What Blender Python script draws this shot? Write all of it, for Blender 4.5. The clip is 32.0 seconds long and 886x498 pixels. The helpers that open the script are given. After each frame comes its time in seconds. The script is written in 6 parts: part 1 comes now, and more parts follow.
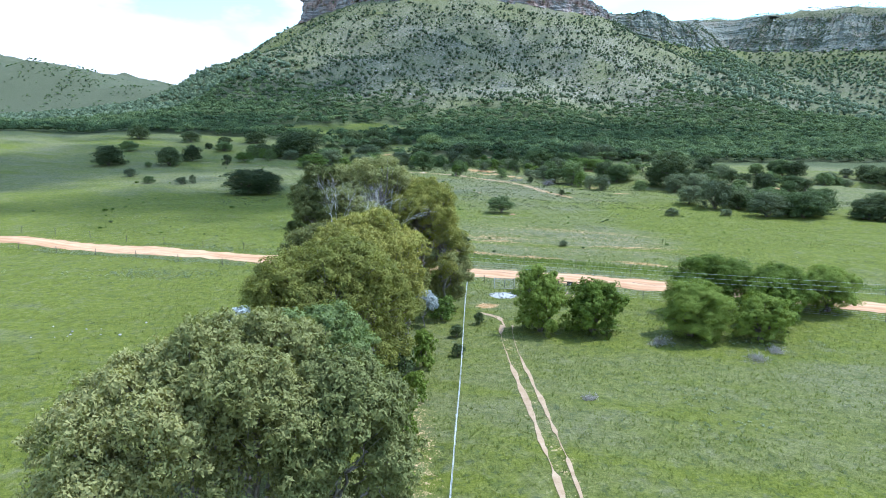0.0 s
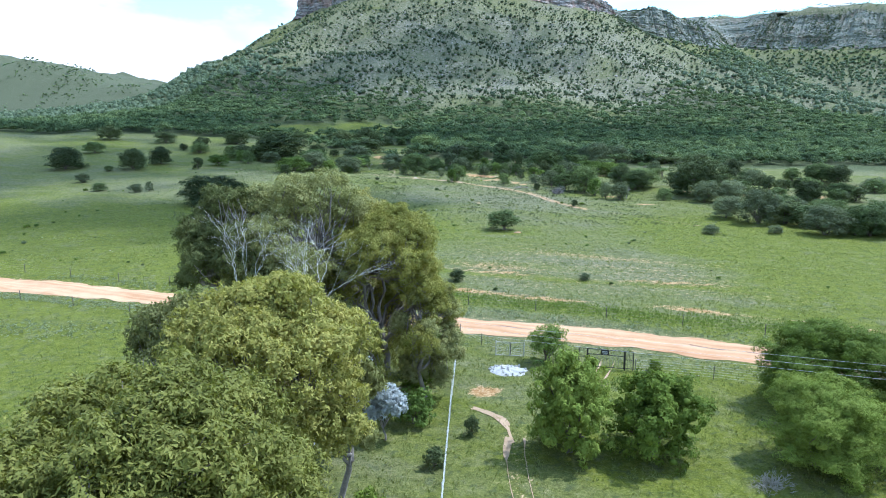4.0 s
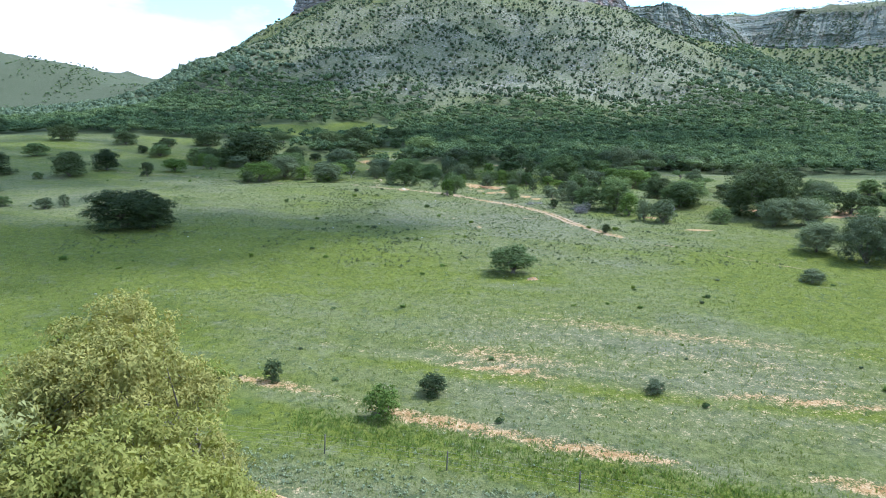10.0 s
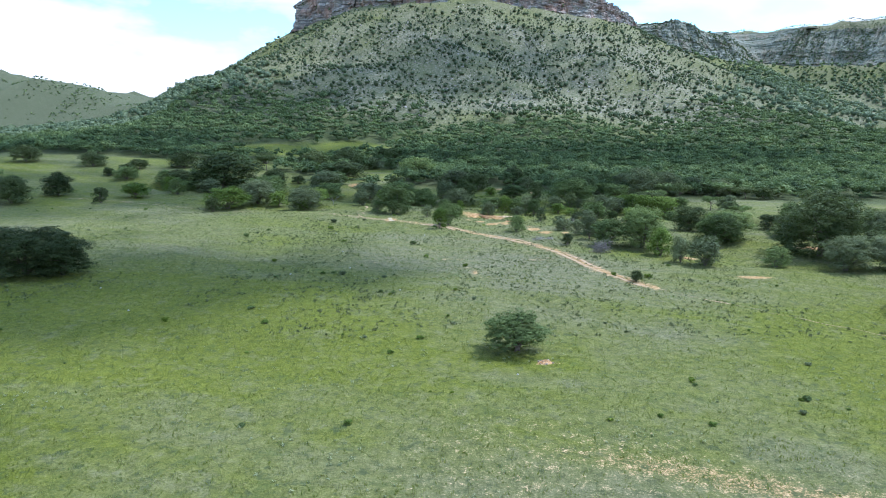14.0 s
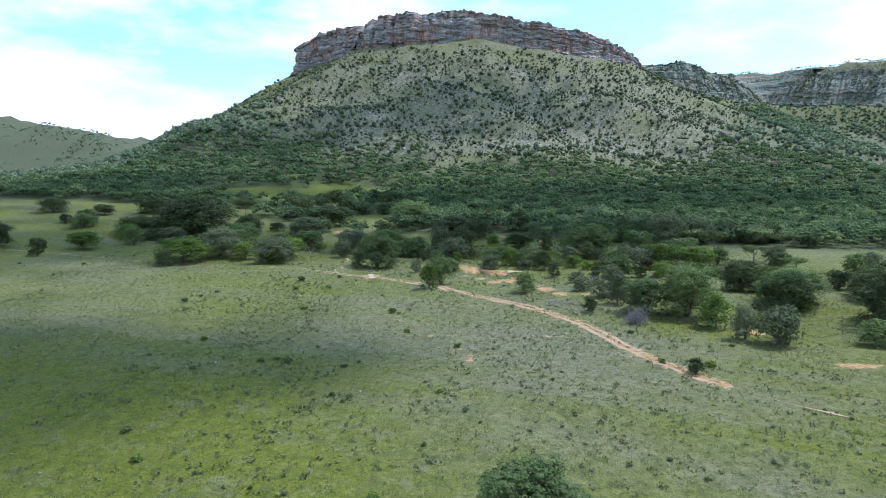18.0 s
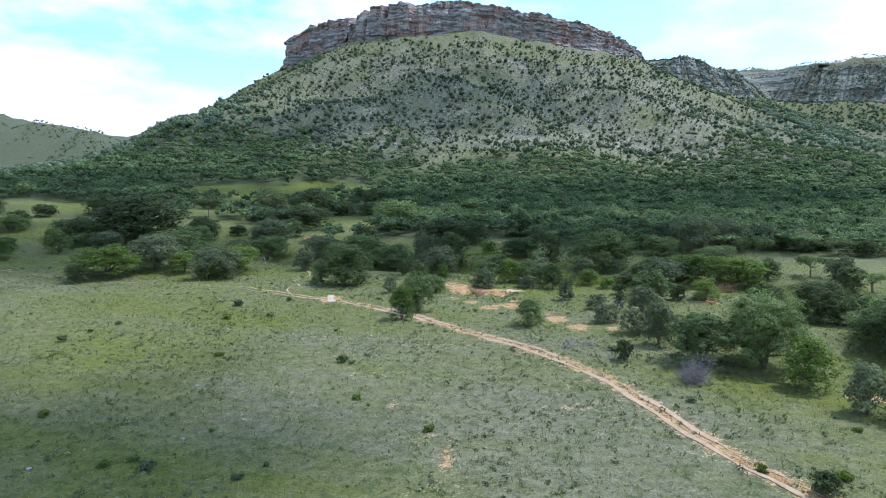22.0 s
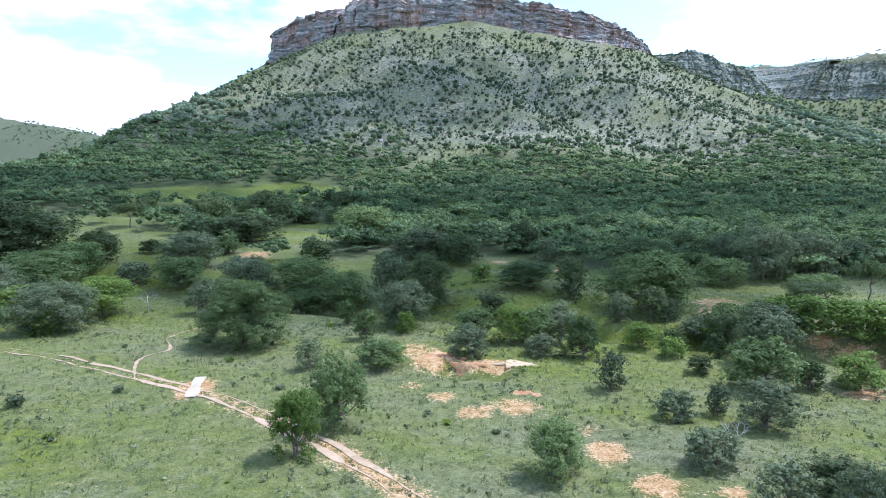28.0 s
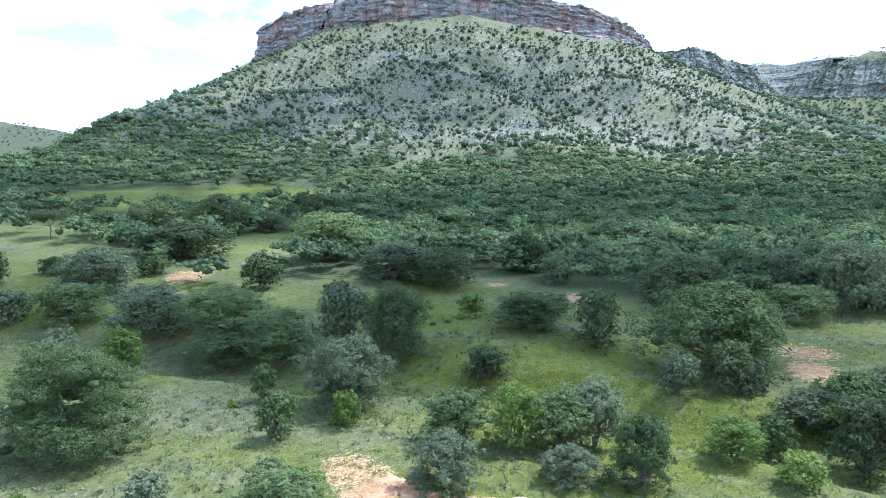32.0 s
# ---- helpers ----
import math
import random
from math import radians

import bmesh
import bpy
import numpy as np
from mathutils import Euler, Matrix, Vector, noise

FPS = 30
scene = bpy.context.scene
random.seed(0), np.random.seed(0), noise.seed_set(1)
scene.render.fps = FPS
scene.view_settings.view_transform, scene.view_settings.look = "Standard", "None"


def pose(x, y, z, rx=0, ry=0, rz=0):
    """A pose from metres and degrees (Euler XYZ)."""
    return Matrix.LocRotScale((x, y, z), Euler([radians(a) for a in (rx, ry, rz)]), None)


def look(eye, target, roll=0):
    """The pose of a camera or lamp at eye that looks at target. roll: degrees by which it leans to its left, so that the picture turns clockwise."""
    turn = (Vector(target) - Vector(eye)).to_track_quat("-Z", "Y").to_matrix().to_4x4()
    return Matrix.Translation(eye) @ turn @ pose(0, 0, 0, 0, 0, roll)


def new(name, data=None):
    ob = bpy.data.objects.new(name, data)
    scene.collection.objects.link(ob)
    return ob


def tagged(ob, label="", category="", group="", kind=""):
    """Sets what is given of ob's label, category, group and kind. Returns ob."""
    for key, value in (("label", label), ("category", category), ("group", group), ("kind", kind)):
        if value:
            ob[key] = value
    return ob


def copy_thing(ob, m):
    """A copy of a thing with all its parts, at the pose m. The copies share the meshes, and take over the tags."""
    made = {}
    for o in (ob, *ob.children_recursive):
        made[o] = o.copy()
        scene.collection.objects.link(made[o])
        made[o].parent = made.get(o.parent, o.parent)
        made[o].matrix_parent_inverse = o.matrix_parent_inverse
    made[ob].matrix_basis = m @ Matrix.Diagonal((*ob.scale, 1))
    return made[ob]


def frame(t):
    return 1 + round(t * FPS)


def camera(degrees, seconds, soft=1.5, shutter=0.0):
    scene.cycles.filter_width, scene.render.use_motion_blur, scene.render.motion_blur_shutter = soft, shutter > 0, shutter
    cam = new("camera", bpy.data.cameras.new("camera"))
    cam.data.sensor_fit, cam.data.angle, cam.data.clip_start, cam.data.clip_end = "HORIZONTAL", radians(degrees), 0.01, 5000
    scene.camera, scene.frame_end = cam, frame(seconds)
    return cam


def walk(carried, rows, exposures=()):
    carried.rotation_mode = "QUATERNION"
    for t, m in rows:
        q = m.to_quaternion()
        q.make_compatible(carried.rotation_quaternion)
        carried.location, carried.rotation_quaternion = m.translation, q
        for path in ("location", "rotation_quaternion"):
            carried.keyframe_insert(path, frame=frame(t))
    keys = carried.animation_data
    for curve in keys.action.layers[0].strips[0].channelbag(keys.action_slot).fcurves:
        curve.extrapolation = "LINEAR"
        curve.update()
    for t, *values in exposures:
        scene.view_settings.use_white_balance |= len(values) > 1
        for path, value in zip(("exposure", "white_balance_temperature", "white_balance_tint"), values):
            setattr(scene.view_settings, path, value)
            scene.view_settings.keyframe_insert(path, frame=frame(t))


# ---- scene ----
cam = camera(67.41, 32.0, 1.0)
# seconds, x, y, z, turn to the right, tilt down, lean (metres, degrees)
PATH = [
    (0.0, -0.00, 0.01, 24.84, 0.89, 10.30, 0.02),
    (0.5, 0.35, 4.04, 24.86, 0.90, 10.29, 0.03),
    (1.0, 0.70, 8.03, 24.87, 0.91, 10.29, 0.04),
    (2.0, 1.40, 15.90, 24.85, 0.93, 10.32, 0.03),
    (3.0, 2.10, 23.67, 24.81, 0.90, 10.32, 0.02),
    (3.5, 2.46, 27.54, 24.81, 0.86, 10.33, 0.02),
    (5.5, 3.89, 43.02, 25.01, 0.66, 10.31, 0.06),
    (6.0, 4.21, 46.74, 24.97, 0.64, 10.33, 0.08),
    (6.5, 4.52, 50.39, 24.90, 0.62, 10.31, 0.10),
    (7.0, 4.82, 54.05, 24.82, 0.58, 10.34, 0.13),
    (7.5, 5.15, 57.75, 24.77, 0.54, 10.33, 0.15),
    (8.0, 5.50, 61.52, 24.75, 0.49, 10.27, 0.16),
    (9.0, 6.27, 69.20, 24.76, 0.39, 10.28, 0.19),
    (11.0, 7.89, 84.57, 24.73, 0.18, 10.21, 0.28),
    (12.0, 8.71, 92.13, 24.81, 0.09, 10.14, 0.28),
    (12.5, 9.15, 95.87, 24.87, 0.04, 10.10, 0.27),
    (13.0, 9.60, 99.58, 24.93, -0.03, 9.79, 0.24),
    (13.5, 10.07, 103.27, 24.99, -0.12, 9.23, 0.20),
    (14.0, 10.52, 106.96, 25.03, -0.22, 8.66, 0.15),
    (14.5, 10.93, 110.65, 25.05, -0.32, 8.13, 0.11),
    (16.5, 12.31, 125.56, 24.99, -0.71, 5.97, -0.03),
    (17.0, 12.61, 129.42, 24.93, -0.71, 5.42, -0.06),
    (17.5, 12.90, 133.36, 24.84, -0.68, 5.07, -0.08),
    (18.0, 13.18, 137.32, 24.76, -0.65, 4.98, -0.11),
    (18.5, 13.47, 141.30, 24.68, -0.61, 5.02, -0.14),
    (19.0, 13.78, 145.28, 24.63, -0.58, 5.02, -0.17),
    (20.0, 14.42, 153.25, 24.58, -0.56, 5.05, -0.18),
    (21.0, 15.10, 161.21, 24.58, -0.54, 5.12, -0.16),
    (22.0, 15.79, 169.15, 24.63, -0.48, 5.10, -0.10),
    (23.0, 16.53, 177.15, 24.68, -0.45, 5.07, -0.08),
    (24.0, 17.29, 185.22, 24.74, -0.46, 5.08, -0.09),
    (25.0, 18.04, 193.31, 24.83, -0.46, 5.03, -0.10),
    (25.5, 18.39, 197.33, 24.86, -0.44, 5.05, -0.10),
    (27.5, 19.59, 213.38, 24.89, -0.39, 4.96, -0.12),
    (28.0, 19.89, 217.34, 24.88, -0.37, 4.98, -0.14),
    (28.5, 20.19, 221.26, 24.86, -0.33, 4.94, -0.16),
    (29.0, 20.48, 225.16, 24.85, -0.27, 4.95, -0.17),
    (30.0, 21.03, 233.00, 24.88, -0.14, 4.82, -0.19),
    (31.0, 21.60, 240.89, 24.98, -0.09, 4.83, -0.22),
    (32.0, 22.30, 248.73, 25.17, -0.05, 4.83, -0.27),
]
walk(cam, [(t, pose(x, y, z, 0, 0, -turn) @ pose(0, 0, 0, 90 - tilt) @ pose(0, 0, 0, 0, 0, lean)) for t, x, y, z, turn, tilt, lean in PATH],
     [(0, 0.11, 5180, 12.4), (12.5, 0.04, 5300, 13.0), (17.5, -0.28, 5400, 16.6), (25, -0.15, 5320, 19.2), (28.5, 0.25, 5200, 20.2), (32, 0.50, 5120, 21.8)])

# the sky: thin blue between broad white clouds, and a high sun
SUN = Vector((0.47, 0.20, 0.86)).normalized()
world = bpy.data.worlds.new("world")
scene.world = world
world.use_nodes = True
wn, wl = world.node_tree.nodes, world.node_tree.links
wn.clear()
sky = wn.new("ShaderNodeTexSky")
sky.sky_type, sky.sun_disc = "NISHITA", False
sky.sun_elevation, sky.sun_rotation = math.asin(SUN.z), math.atan2(SUN.x, SUN.y)
coord, stretch = wn.new("ShaderNodeTexCoord"), wn.new("ShaderNodeMapping")
stretch.inputs["Scale"].default_value = (1.0, 1.0, 2.6)
cloud, shape = wn.new("ShaderNodeTexNoise"), wn.new("ShaderNodeValToRGB")
cloud.inputs["Scale"].default_value, cloud.inputs["Detail"].default_value, cloud.inputs["Roughness"].default_value = 3.1, 9, 0.55
shape.color_ramp.elements[0].position, shape.color_ramp.elements[1].position = 0.40, 0.51
rise, open_, sum_ = wn.new("ShaderNodeSeparateXYZ"), wn.new("ShaderNodeMath"), wn.new("ShaderNodeMath")
open_.operation, sum_.operation = "MULTIPLY_ADD", "ADD"
open_.inputs[1].default_value, open_.inputs[2].default_value = -0.12, 0.0
dim, mix, back, out = wn.new("ShaderNodeMix"), wn.new("ShaderNodeMix"), wn.new("ShaderNodeBackground"), wn.new("ShaderNodeOutputWorld")
dim.data_type = mix.data_type = "RGBA"
dim.blend_type = "MULTIPLY"
dim.inputs["Factor"].default_value = 1.0
dim.inputs[7].default_value = (3.0, 3.7, 3.35, 1)
mix.inputs[7].default_value = (13.5, 13.7, 13.9, 1)
back.inputs["Strength"].default_value = 0.1
wl.new(coord.outputs["Generated"], stretch.inputs["Vector"])
wl.new(stretch.outputs["Vector"], cloud.inputs["Vector"])
wl.new(coord.outputs["Generated"], rise.inputs["Vector"])
wl.new(rise.outputs["Z"], open_.inputs[0])
wl.new(cloud.outputs["Fac"], sum_.inputs[0])
wl.new(open_.outputs[0], sum_.inputs[1])
wl.new(sum_.outputs[0], shape.inputs["Fac"])
wl.new(sky.outputs["Color"], dim.inputs[6])
wl.new(dim.outputs[2], mix.inputs[6])
wl.new(shape.outputs["Color"], mix.inputs["Factor"])
wl.new(mix.outputs[2], back.inputs["Color"])
wl.new(back.outputs["Background"], out.inputs["Surface"])
lamp = bpy.data.lights.new("sun", "SUN")
lamp.energy, lamp.angle, lamp.color = 5.0, radians(0.6), (1.0, 0.97, 0.91)
sun = new("sun", lamp)
sun.matrix_world = look(SUN * 100, (0, 0, 0))


# ---- materials ----
def material(name):
    m = bpy.data.materials.new(name)
    m.use_nodes = True
    n, l = m.node_tree.nodes, m.node_tree.links
    return m, n, l, n["Principled BSDF"]


def noise_node(n, l, scale, detail=5, rough=0.6, where=None):
    t = n.new("ShaderNodeTexNoise")
    t.inputs["Scale"].default_value, t.inputs["Detail"].default_value, t.inputs["Roughness"].default_value = scale, detail, rough
    if where is None:
        where = n.new("ShaderNodeTexCoord").outputs["Object"]
    l.new(where, t.inputs["Vector"])
    return t


def ramp_node(n, l, fac, stops):
    r = n.new("ShaderNodeValToRGB")
    e = r.color_ramp.elements
    while len(e) < len(stops):
        e.new(0.5)
    for k, (p, c) in enumerate(stops):
        e[k].position, e[k].color = p, (*c, 1) if len(c) == 3 else c
    l.new(fac, r.inputs["Fac"])
    return r


def mixed(n, l, fac, a, b, kind="MIX"):
    m = n.new("ShaderNodeMix")
    m.data_type, m.blend_type = "RGBA", kind
    for socket, v in ((m.inputs["Factor"], fac), (m.inputs[6], a), (m.inputs[7], b)):
        if isinstance(v, bpy.types.NodeSocket):
            l.new(v, socket)
        else:
            socket.default_value = (*v, 1) if isinstance(v, tuple) else v
    return m.outputs[2]


def sums(n, l, op, a, b, clamp=False):
    m = n.new("ShaderNodeMath")
    m.operation, m.use_clamp = op, clamp
    for socket, v in ((m.inputs[0], a), (m.inputs[1], b)):
        if isinstance(v, bpy.types.NodeSocket):
            l.new(v, socket)
        else:
            socket.default_value = v
    return m.outputs[0]


def bumped(n, l, p, height, strength, distance):
    b = n.new("ShaderNodeBump")
    b.inputs["Strength"].default_value, b.inputs["Distance"].default_value = strength, distance
    l.new(height, b.inputs["Height"])
    l.new(b.outputs["Normal"], p.inputs["Normal"])


def plain(name, a, b, scale=6.0, rough=0.8, metal=0.0, bump=0.3, size=0.02):
    """A surface whose colour wanders between a and b, with a fine relief."""
    m, n, l, p = material(name)
    big, small = noise_node(n, l, scale, 6, 0.65), noise_node(n, l, scale * 7, 4, 0.6)
    both = sums(n, l, "ADD", sums(n, l, "MULTIPLY", big.outputs["Fac"], 0.65), sums(n, l, "MULTIPLY", small.outputs["Fac"], 0.35))
    l.new(ramp_node(n, l, both, [(0.33, a), (0.66, b)]).outputs["Color"], p.inputs["Base Color"])
    p.inputs["Roughness"].default_value, p.inputs["Metallic"].default_value = rough, metal
    bumped(n, l, p, small.outputs["Fac"], bump, size)
    return m


def foliage(name, dark, mid, light, shared=False, shine=0.7, through_leaf=0.25, clump=0.6):
    """Leaves: each plant has its own cast, each clump of it its own shade, each spray a little of its own."""
    m, n, l, p = material(name)
    isle = n.new("ShaderNodeNewGeometry").outputs["Random Per Island"]
    if shared:
        a = n.new("ShaderNodeAttribute")
        a.attribute_name = "tone"
        own = a.outputs["Fac"]
    else:
        own = n.new("ShaderNodeObjectInfo").outputs["Random"]
    drift = sums(n, l, "ADD", sums(n, l, "MULTIPLY", noise_node(n, l, clump, 3, 0.6).outputs["Fac"], 1.9), -0.45, True)
    v = sums(n, l, "ADD", sums(n, l, "MULTIPLY", isle, 0.18), sums(n, l, "ADD", sums(n, l, "MULTIPLY", own, 0.40), sums(n, l, "MULTIPLY", drift, 0.36)))
    c = ramp_node(n, l, v, [(0.14, dark), (0.5, mid), (0.86, light)]).outputs["Color"]
    l.new(c, p.inputs["Base Color"])
    p.inputs["Roughness"].default_value = shine
    p.inputs["Specular IOR Level"].default_value = 0.12
    t = n.new("ShaderNodeBsdfTranslucent")
    l.new(mixed(n, l, 1.0, c, (1.3, 1.35, 0.7), "MULTIPLY"), t.inputs["Color"])
    s = n.new("ShaderNodeMixShader")
    s.inputs["Fac"].default_value = through_leaf
    l.new(p.outputs["BSDF"], s.inputs[1])
    l.new(t.outputs["BSDF"], s.inputs[2])
    l.new(s.outputs["Shader"], n["Material Output"].inputs["Surface"])
    return m


def laid(n, l, co, angle, scale):
    """Coordinates turned by an angle about z and then stretched."""
    turn, out = n.new("ShaderNodeMapping"), n.new("ShaderNodeMapping")
    turn.inputs["Rotation"].default_value, out.inputs["Scale"].default_value = (0, 0, radians(angle)), scale
    l.new(co, turn.inputs["Vector"])
    l.new(turn.outputs["Vector"], out.inputs["Vector"])
    return out.outputs["Vector"]


def ground_material():
    """Grass that runs from lush to dry, bare soil, stony slope and leaf litter, after the cover that the sheet carries."""
    m, n, l, p = material("ground")
    co = n.new("ShaderNodeTexCoord").outputs["Object"]
    wide, patch = noise_node(n, l, 0.018, 5, 0.6, co), noise_node(n, l, 0.11, 6, 0.7, co)
    tuft, grain = noise_node(n, l, 1.1, 6, 0.75, co), noise_node(n, l, 5.0, 4, 0.7, co)
    a = n.new("ShaderNodeAttribute")
    a.attribute_name = "cover"
    cover = n.new("ShaderNodeSeparateColor")
    l.new(a.outputs["Color"], cover.inputs["Color"])
    soil, lush, rocky, litter = cover.outputs["Red"], cover.outputs["Green"], cover.outputs["Blue"], a.outputs["Alpha"]
    fine = sums(n, l, "ADD", sums(n, l, "MULTIPLY", tuft.outputs["Fac"], 0.5), sums(n, l, "MULTIPLY", grain.outputs["Fac"], 0.5))
    dry = ramp_node(n, l, fine, [(0.36, (0.074, 0.077, 0.042)), (0.48, (0.148, 0.145, 0.080)), (0.62, (0.242, 0.230, 0.140))]).outputs["Color"]
    rich = ramp_node(n, l, fine, [(0.36, (0.062, 0.079, 0.010)), (0.5, (0.125, 0.142, 0.018)), (0.64, (0.198, 0.212, 0.042))]).outputs["Color"]
    mood = sums(n, l, "ADD", sums(n, l, "MULTIPLY", wide.outputs["Fac"], 0.6), sums(n, l, "MULTIPLY", patch.outputs["Fac"], 0.4))
    bands = noise_node(n, l, 1.0, 5, 0.6, laid(n, l, co, 20, (0.022, 0.16, 0.1)))
    mood = sums(n, l, "ADD", sums(n, l, "MULTIPLY", mood, 0.6), sums(n, l, "MULTIPLY", bands.outputs["Fac"], 0.4))
    much = sums(n, l, "ADD", lush, sums(n, l, "MULTIPLY", sums(n, l, "SUBTRACT", mood, 0.5), 4.0), True)
    c = mixed(n, l, much, dry, rich)
    straw = noise_node(n, l, 0.34, 6, 0.75, co)
    c = mixed(n, l, ramp_node(n, l, straw.outputs["Fac"], [(0.52, (0, 0, 0)), (0.70, (0.6, 0.6, 0.6))]).outputs["Color"], c, ramp_node(n, l, fine, [(0.36, (0.100, 0.102, 0.056)), (0.62, (0.235, 0.228, 0.140))]).outputs["Color"])
    c = mixed(n, l, ramp_node(n, l, straw.outputs["Fac"], [(0.30, (0.65, 0.65, 0.65)), (0.46, (0, 0, 0))]).outputs["Color"], c, (0.072, 0.100, 0.030))
    tussock = noise_node(n, l, 0.95, 3, 0.7, co)
    c = mixed(n, l, ramp_node(n, l, tussock.outputs["Fac"], [(0.55, (0, 0, 0)), (0.68, (0.7, 0.7, 0.7))]).outputs["Color"], c, (0.058, 0.078, 0.034))
    c = mixed(n, l, ramp_node(n, l, tussock.outputs["Fac"], [(0.30, (0.3, 0.3, 0.3)), (0.40, (0, 0, 0))]).outputs["Color"], c, (0.215, 0.208, 0.130))
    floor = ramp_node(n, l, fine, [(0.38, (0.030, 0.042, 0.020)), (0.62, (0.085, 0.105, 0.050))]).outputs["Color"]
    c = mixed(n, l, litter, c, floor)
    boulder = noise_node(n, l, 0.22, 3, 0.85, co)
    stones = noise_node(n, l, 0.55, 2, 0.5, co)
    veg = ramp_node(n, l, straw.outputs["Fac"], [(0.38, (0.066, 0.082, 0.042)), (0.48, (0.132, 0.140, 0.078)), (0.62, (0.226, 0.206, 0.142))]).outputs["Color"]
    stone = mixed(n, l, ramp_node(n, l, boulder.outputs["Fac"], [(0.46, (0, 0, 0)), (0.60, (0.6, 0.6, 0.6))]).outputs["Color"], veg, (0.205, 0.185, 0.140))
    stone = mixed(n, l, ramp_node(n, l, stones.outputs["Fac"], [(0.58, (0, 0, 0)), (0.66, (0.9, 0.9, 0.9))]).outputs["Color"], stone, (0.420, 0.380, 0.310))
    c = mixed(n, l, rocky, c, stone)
    earth = ramp_node(n, l, fine, [(0.38, (0.240, 0.115, 0.036)), (0.5, (0.390, 0.230, 0.098)), (0.62, (0.550, 0.405, 0.235))]).outputs["Color"]
    ragged = sums(n, l, "ADD", soil, sums(n, l, "MULTIPLY", sums(n, l, "SUBTRACT", fine, 0.5), 2.6))
    edge = ramp_node(n, l, ragged, [(0.42, (0, 0, 0)), (0.62, (1, 1, 1))]).outputs["Color"]
    c = mixed(n, l, edge, c, earth)
    l.new(c, p.inputs["Base Color"])
    p.inputs["Roughness"].default_value, p.inputs["Specular IOR Level"].default_value = 0.95, 0.1
    bumped(n, l, p, fine, 0.9, 0.35)
    return m


def road_material():
    """Graded salmon earth: pale wheel paths drawn out along the road, darker washed streaks between them."""
    m, n, l, p = material("dirt_road")
    co = n.new("ShaderNodeTexCoord").outputs["Object"]
    paths, blot, grain = noise_node(n, l, 1.0, 4, 0.6, laid(n, l, co, 21, (0.03, 0.9, 0.5))), noise_node(n, l, 0.35, 5, 0.65, co), noise_node(n, l, 5.0, 4, 0.7, co)
    v = sums(n, l, "ADD", sums(n, l, "MULTIPLY", paths.outputs["Fac"], 0.6), sums(n, l, "ADD", sums(n, l, "MULTIPLY", blot.outputs["Fac"], 0.25), sums(n, l, "MULTIPLY", grain.outputs["Fac"], 0.15)))
    l.new(ramp_node(n, l, v, [(0.36, (0.340, 0.160, 0.066)), (0.47, (0.455, 0.252, 0.122)), (0.60, (0.570, 0.365, 0.205))]).outputs["Color"], p.inputs["Base Color"])
    p.inputs["Roughness"].default_value = 0.95
    bumped(n, l, p, v, 0.6, 0.08)
    return m


def rock_material(name, green):
    """Layered sandstone: level beds, rusty walls, grey weathered faces."""
    m, n, l, p = material(name)
    co = n.new("ShaderNodeTexCoord").outputs["Object"]
    flat = n.new("ShaderNodeMapping")
    flat.inputs["Scale"].default_value = (0.05, 0.05, 0.42)
    l.new(co, flat.inputs["Vector"])
    beds = noise_node(n, l, 1.0, 5, 0.7, flat.outputs["Vector"])
    tall = n.new("ShaderNodeMapping")
    tall.inputs["Scale"].default_value = (0.16, 0.16, 0.03)
    l.new(co, tall.inputs["Vector"])
    joints, blot, grain = noise_node(n, l, 1.0, 5, 0.7, tall.outputs["Vector"]), noise_node(n, l, 0.05, 4, 0.6, co), noise_node(n, l, 0.6, 5, 0.7, co)
    grey = ramp_node(n, l, beds.outputs["Fac"], [(0.38, (0.125, 0.115, 0.106)), (0.5, (0.275, 0.255, 0.235)), (0.62, (0.450, 0.425, 0.395))]).outputs["Color"]
    rust = ramp_node(n, l, joints.outputs["Fac"], [(0.38, (0.105, 0.062, 0.052)), (0.51, (0.320, 0.195, 0.150)), (0.64, (0.510, 0.385, 0.310))]).outputs["Color"]
    c = mixed(n, l, ramp_node(n, l, blot.outputs["Fac"], [(0.45, (0, 0, 0)), (0.62, (0.9, 0.9, 0.9))]).outputs["Color"], grey, rust)
    moss = ramp_node(n, l, grain.outputs["Fac"], [(green, (0, 0, 0)), (green + 0.11, (1, 1, 1))]).outputs["Color"]
    c = mixed(n, l, sums(n, l, "MULTIPLY", moss, 0.75), c, (0.120, 0.148, 0.096))
    l.new(c, p.inputs["Base Color"])
    p.inputs["Roughness"].default_value = 0.95
    both = sums(n, l, "ADD", sums(n, l, "MULTIPLY", beds.outputs["Fac"], 0.5), joints.outputs["Fac"])
    bumped(n, l, p, both, 0.9, 2.5)
    return m


GROUND, ROCK, MOSSY = ground_material(), rock_material("cliff_rock", 0.56), rock_material("overgrown_rock", 0.36)
ROAD = road_material()
TRACK = plain("sandy_track", (0.29, 0.185, 0.095), (0.48, 0.350, 0.225), 1.2, 0.95, 0, 0.5, 0.04)
BANK_SAND = plain("bank_sand", (0.36, 0.22, 0.10), (0.60, 0.47, 0.31), 1.2, 0.95, 0, 0.5, 0.04)
SCAR = plain("red_earth", (0.28, 0.115, 0.036), (0.54, 0.345, 0.180), 0.9, 0.95, 0, 0.7, 0.08)
BARK = plain("bark", (0.075, 0.055, 0.040), (0.20, 0.165, 0.13), 2.5, 0.9, 0, 0.6, 0.03)
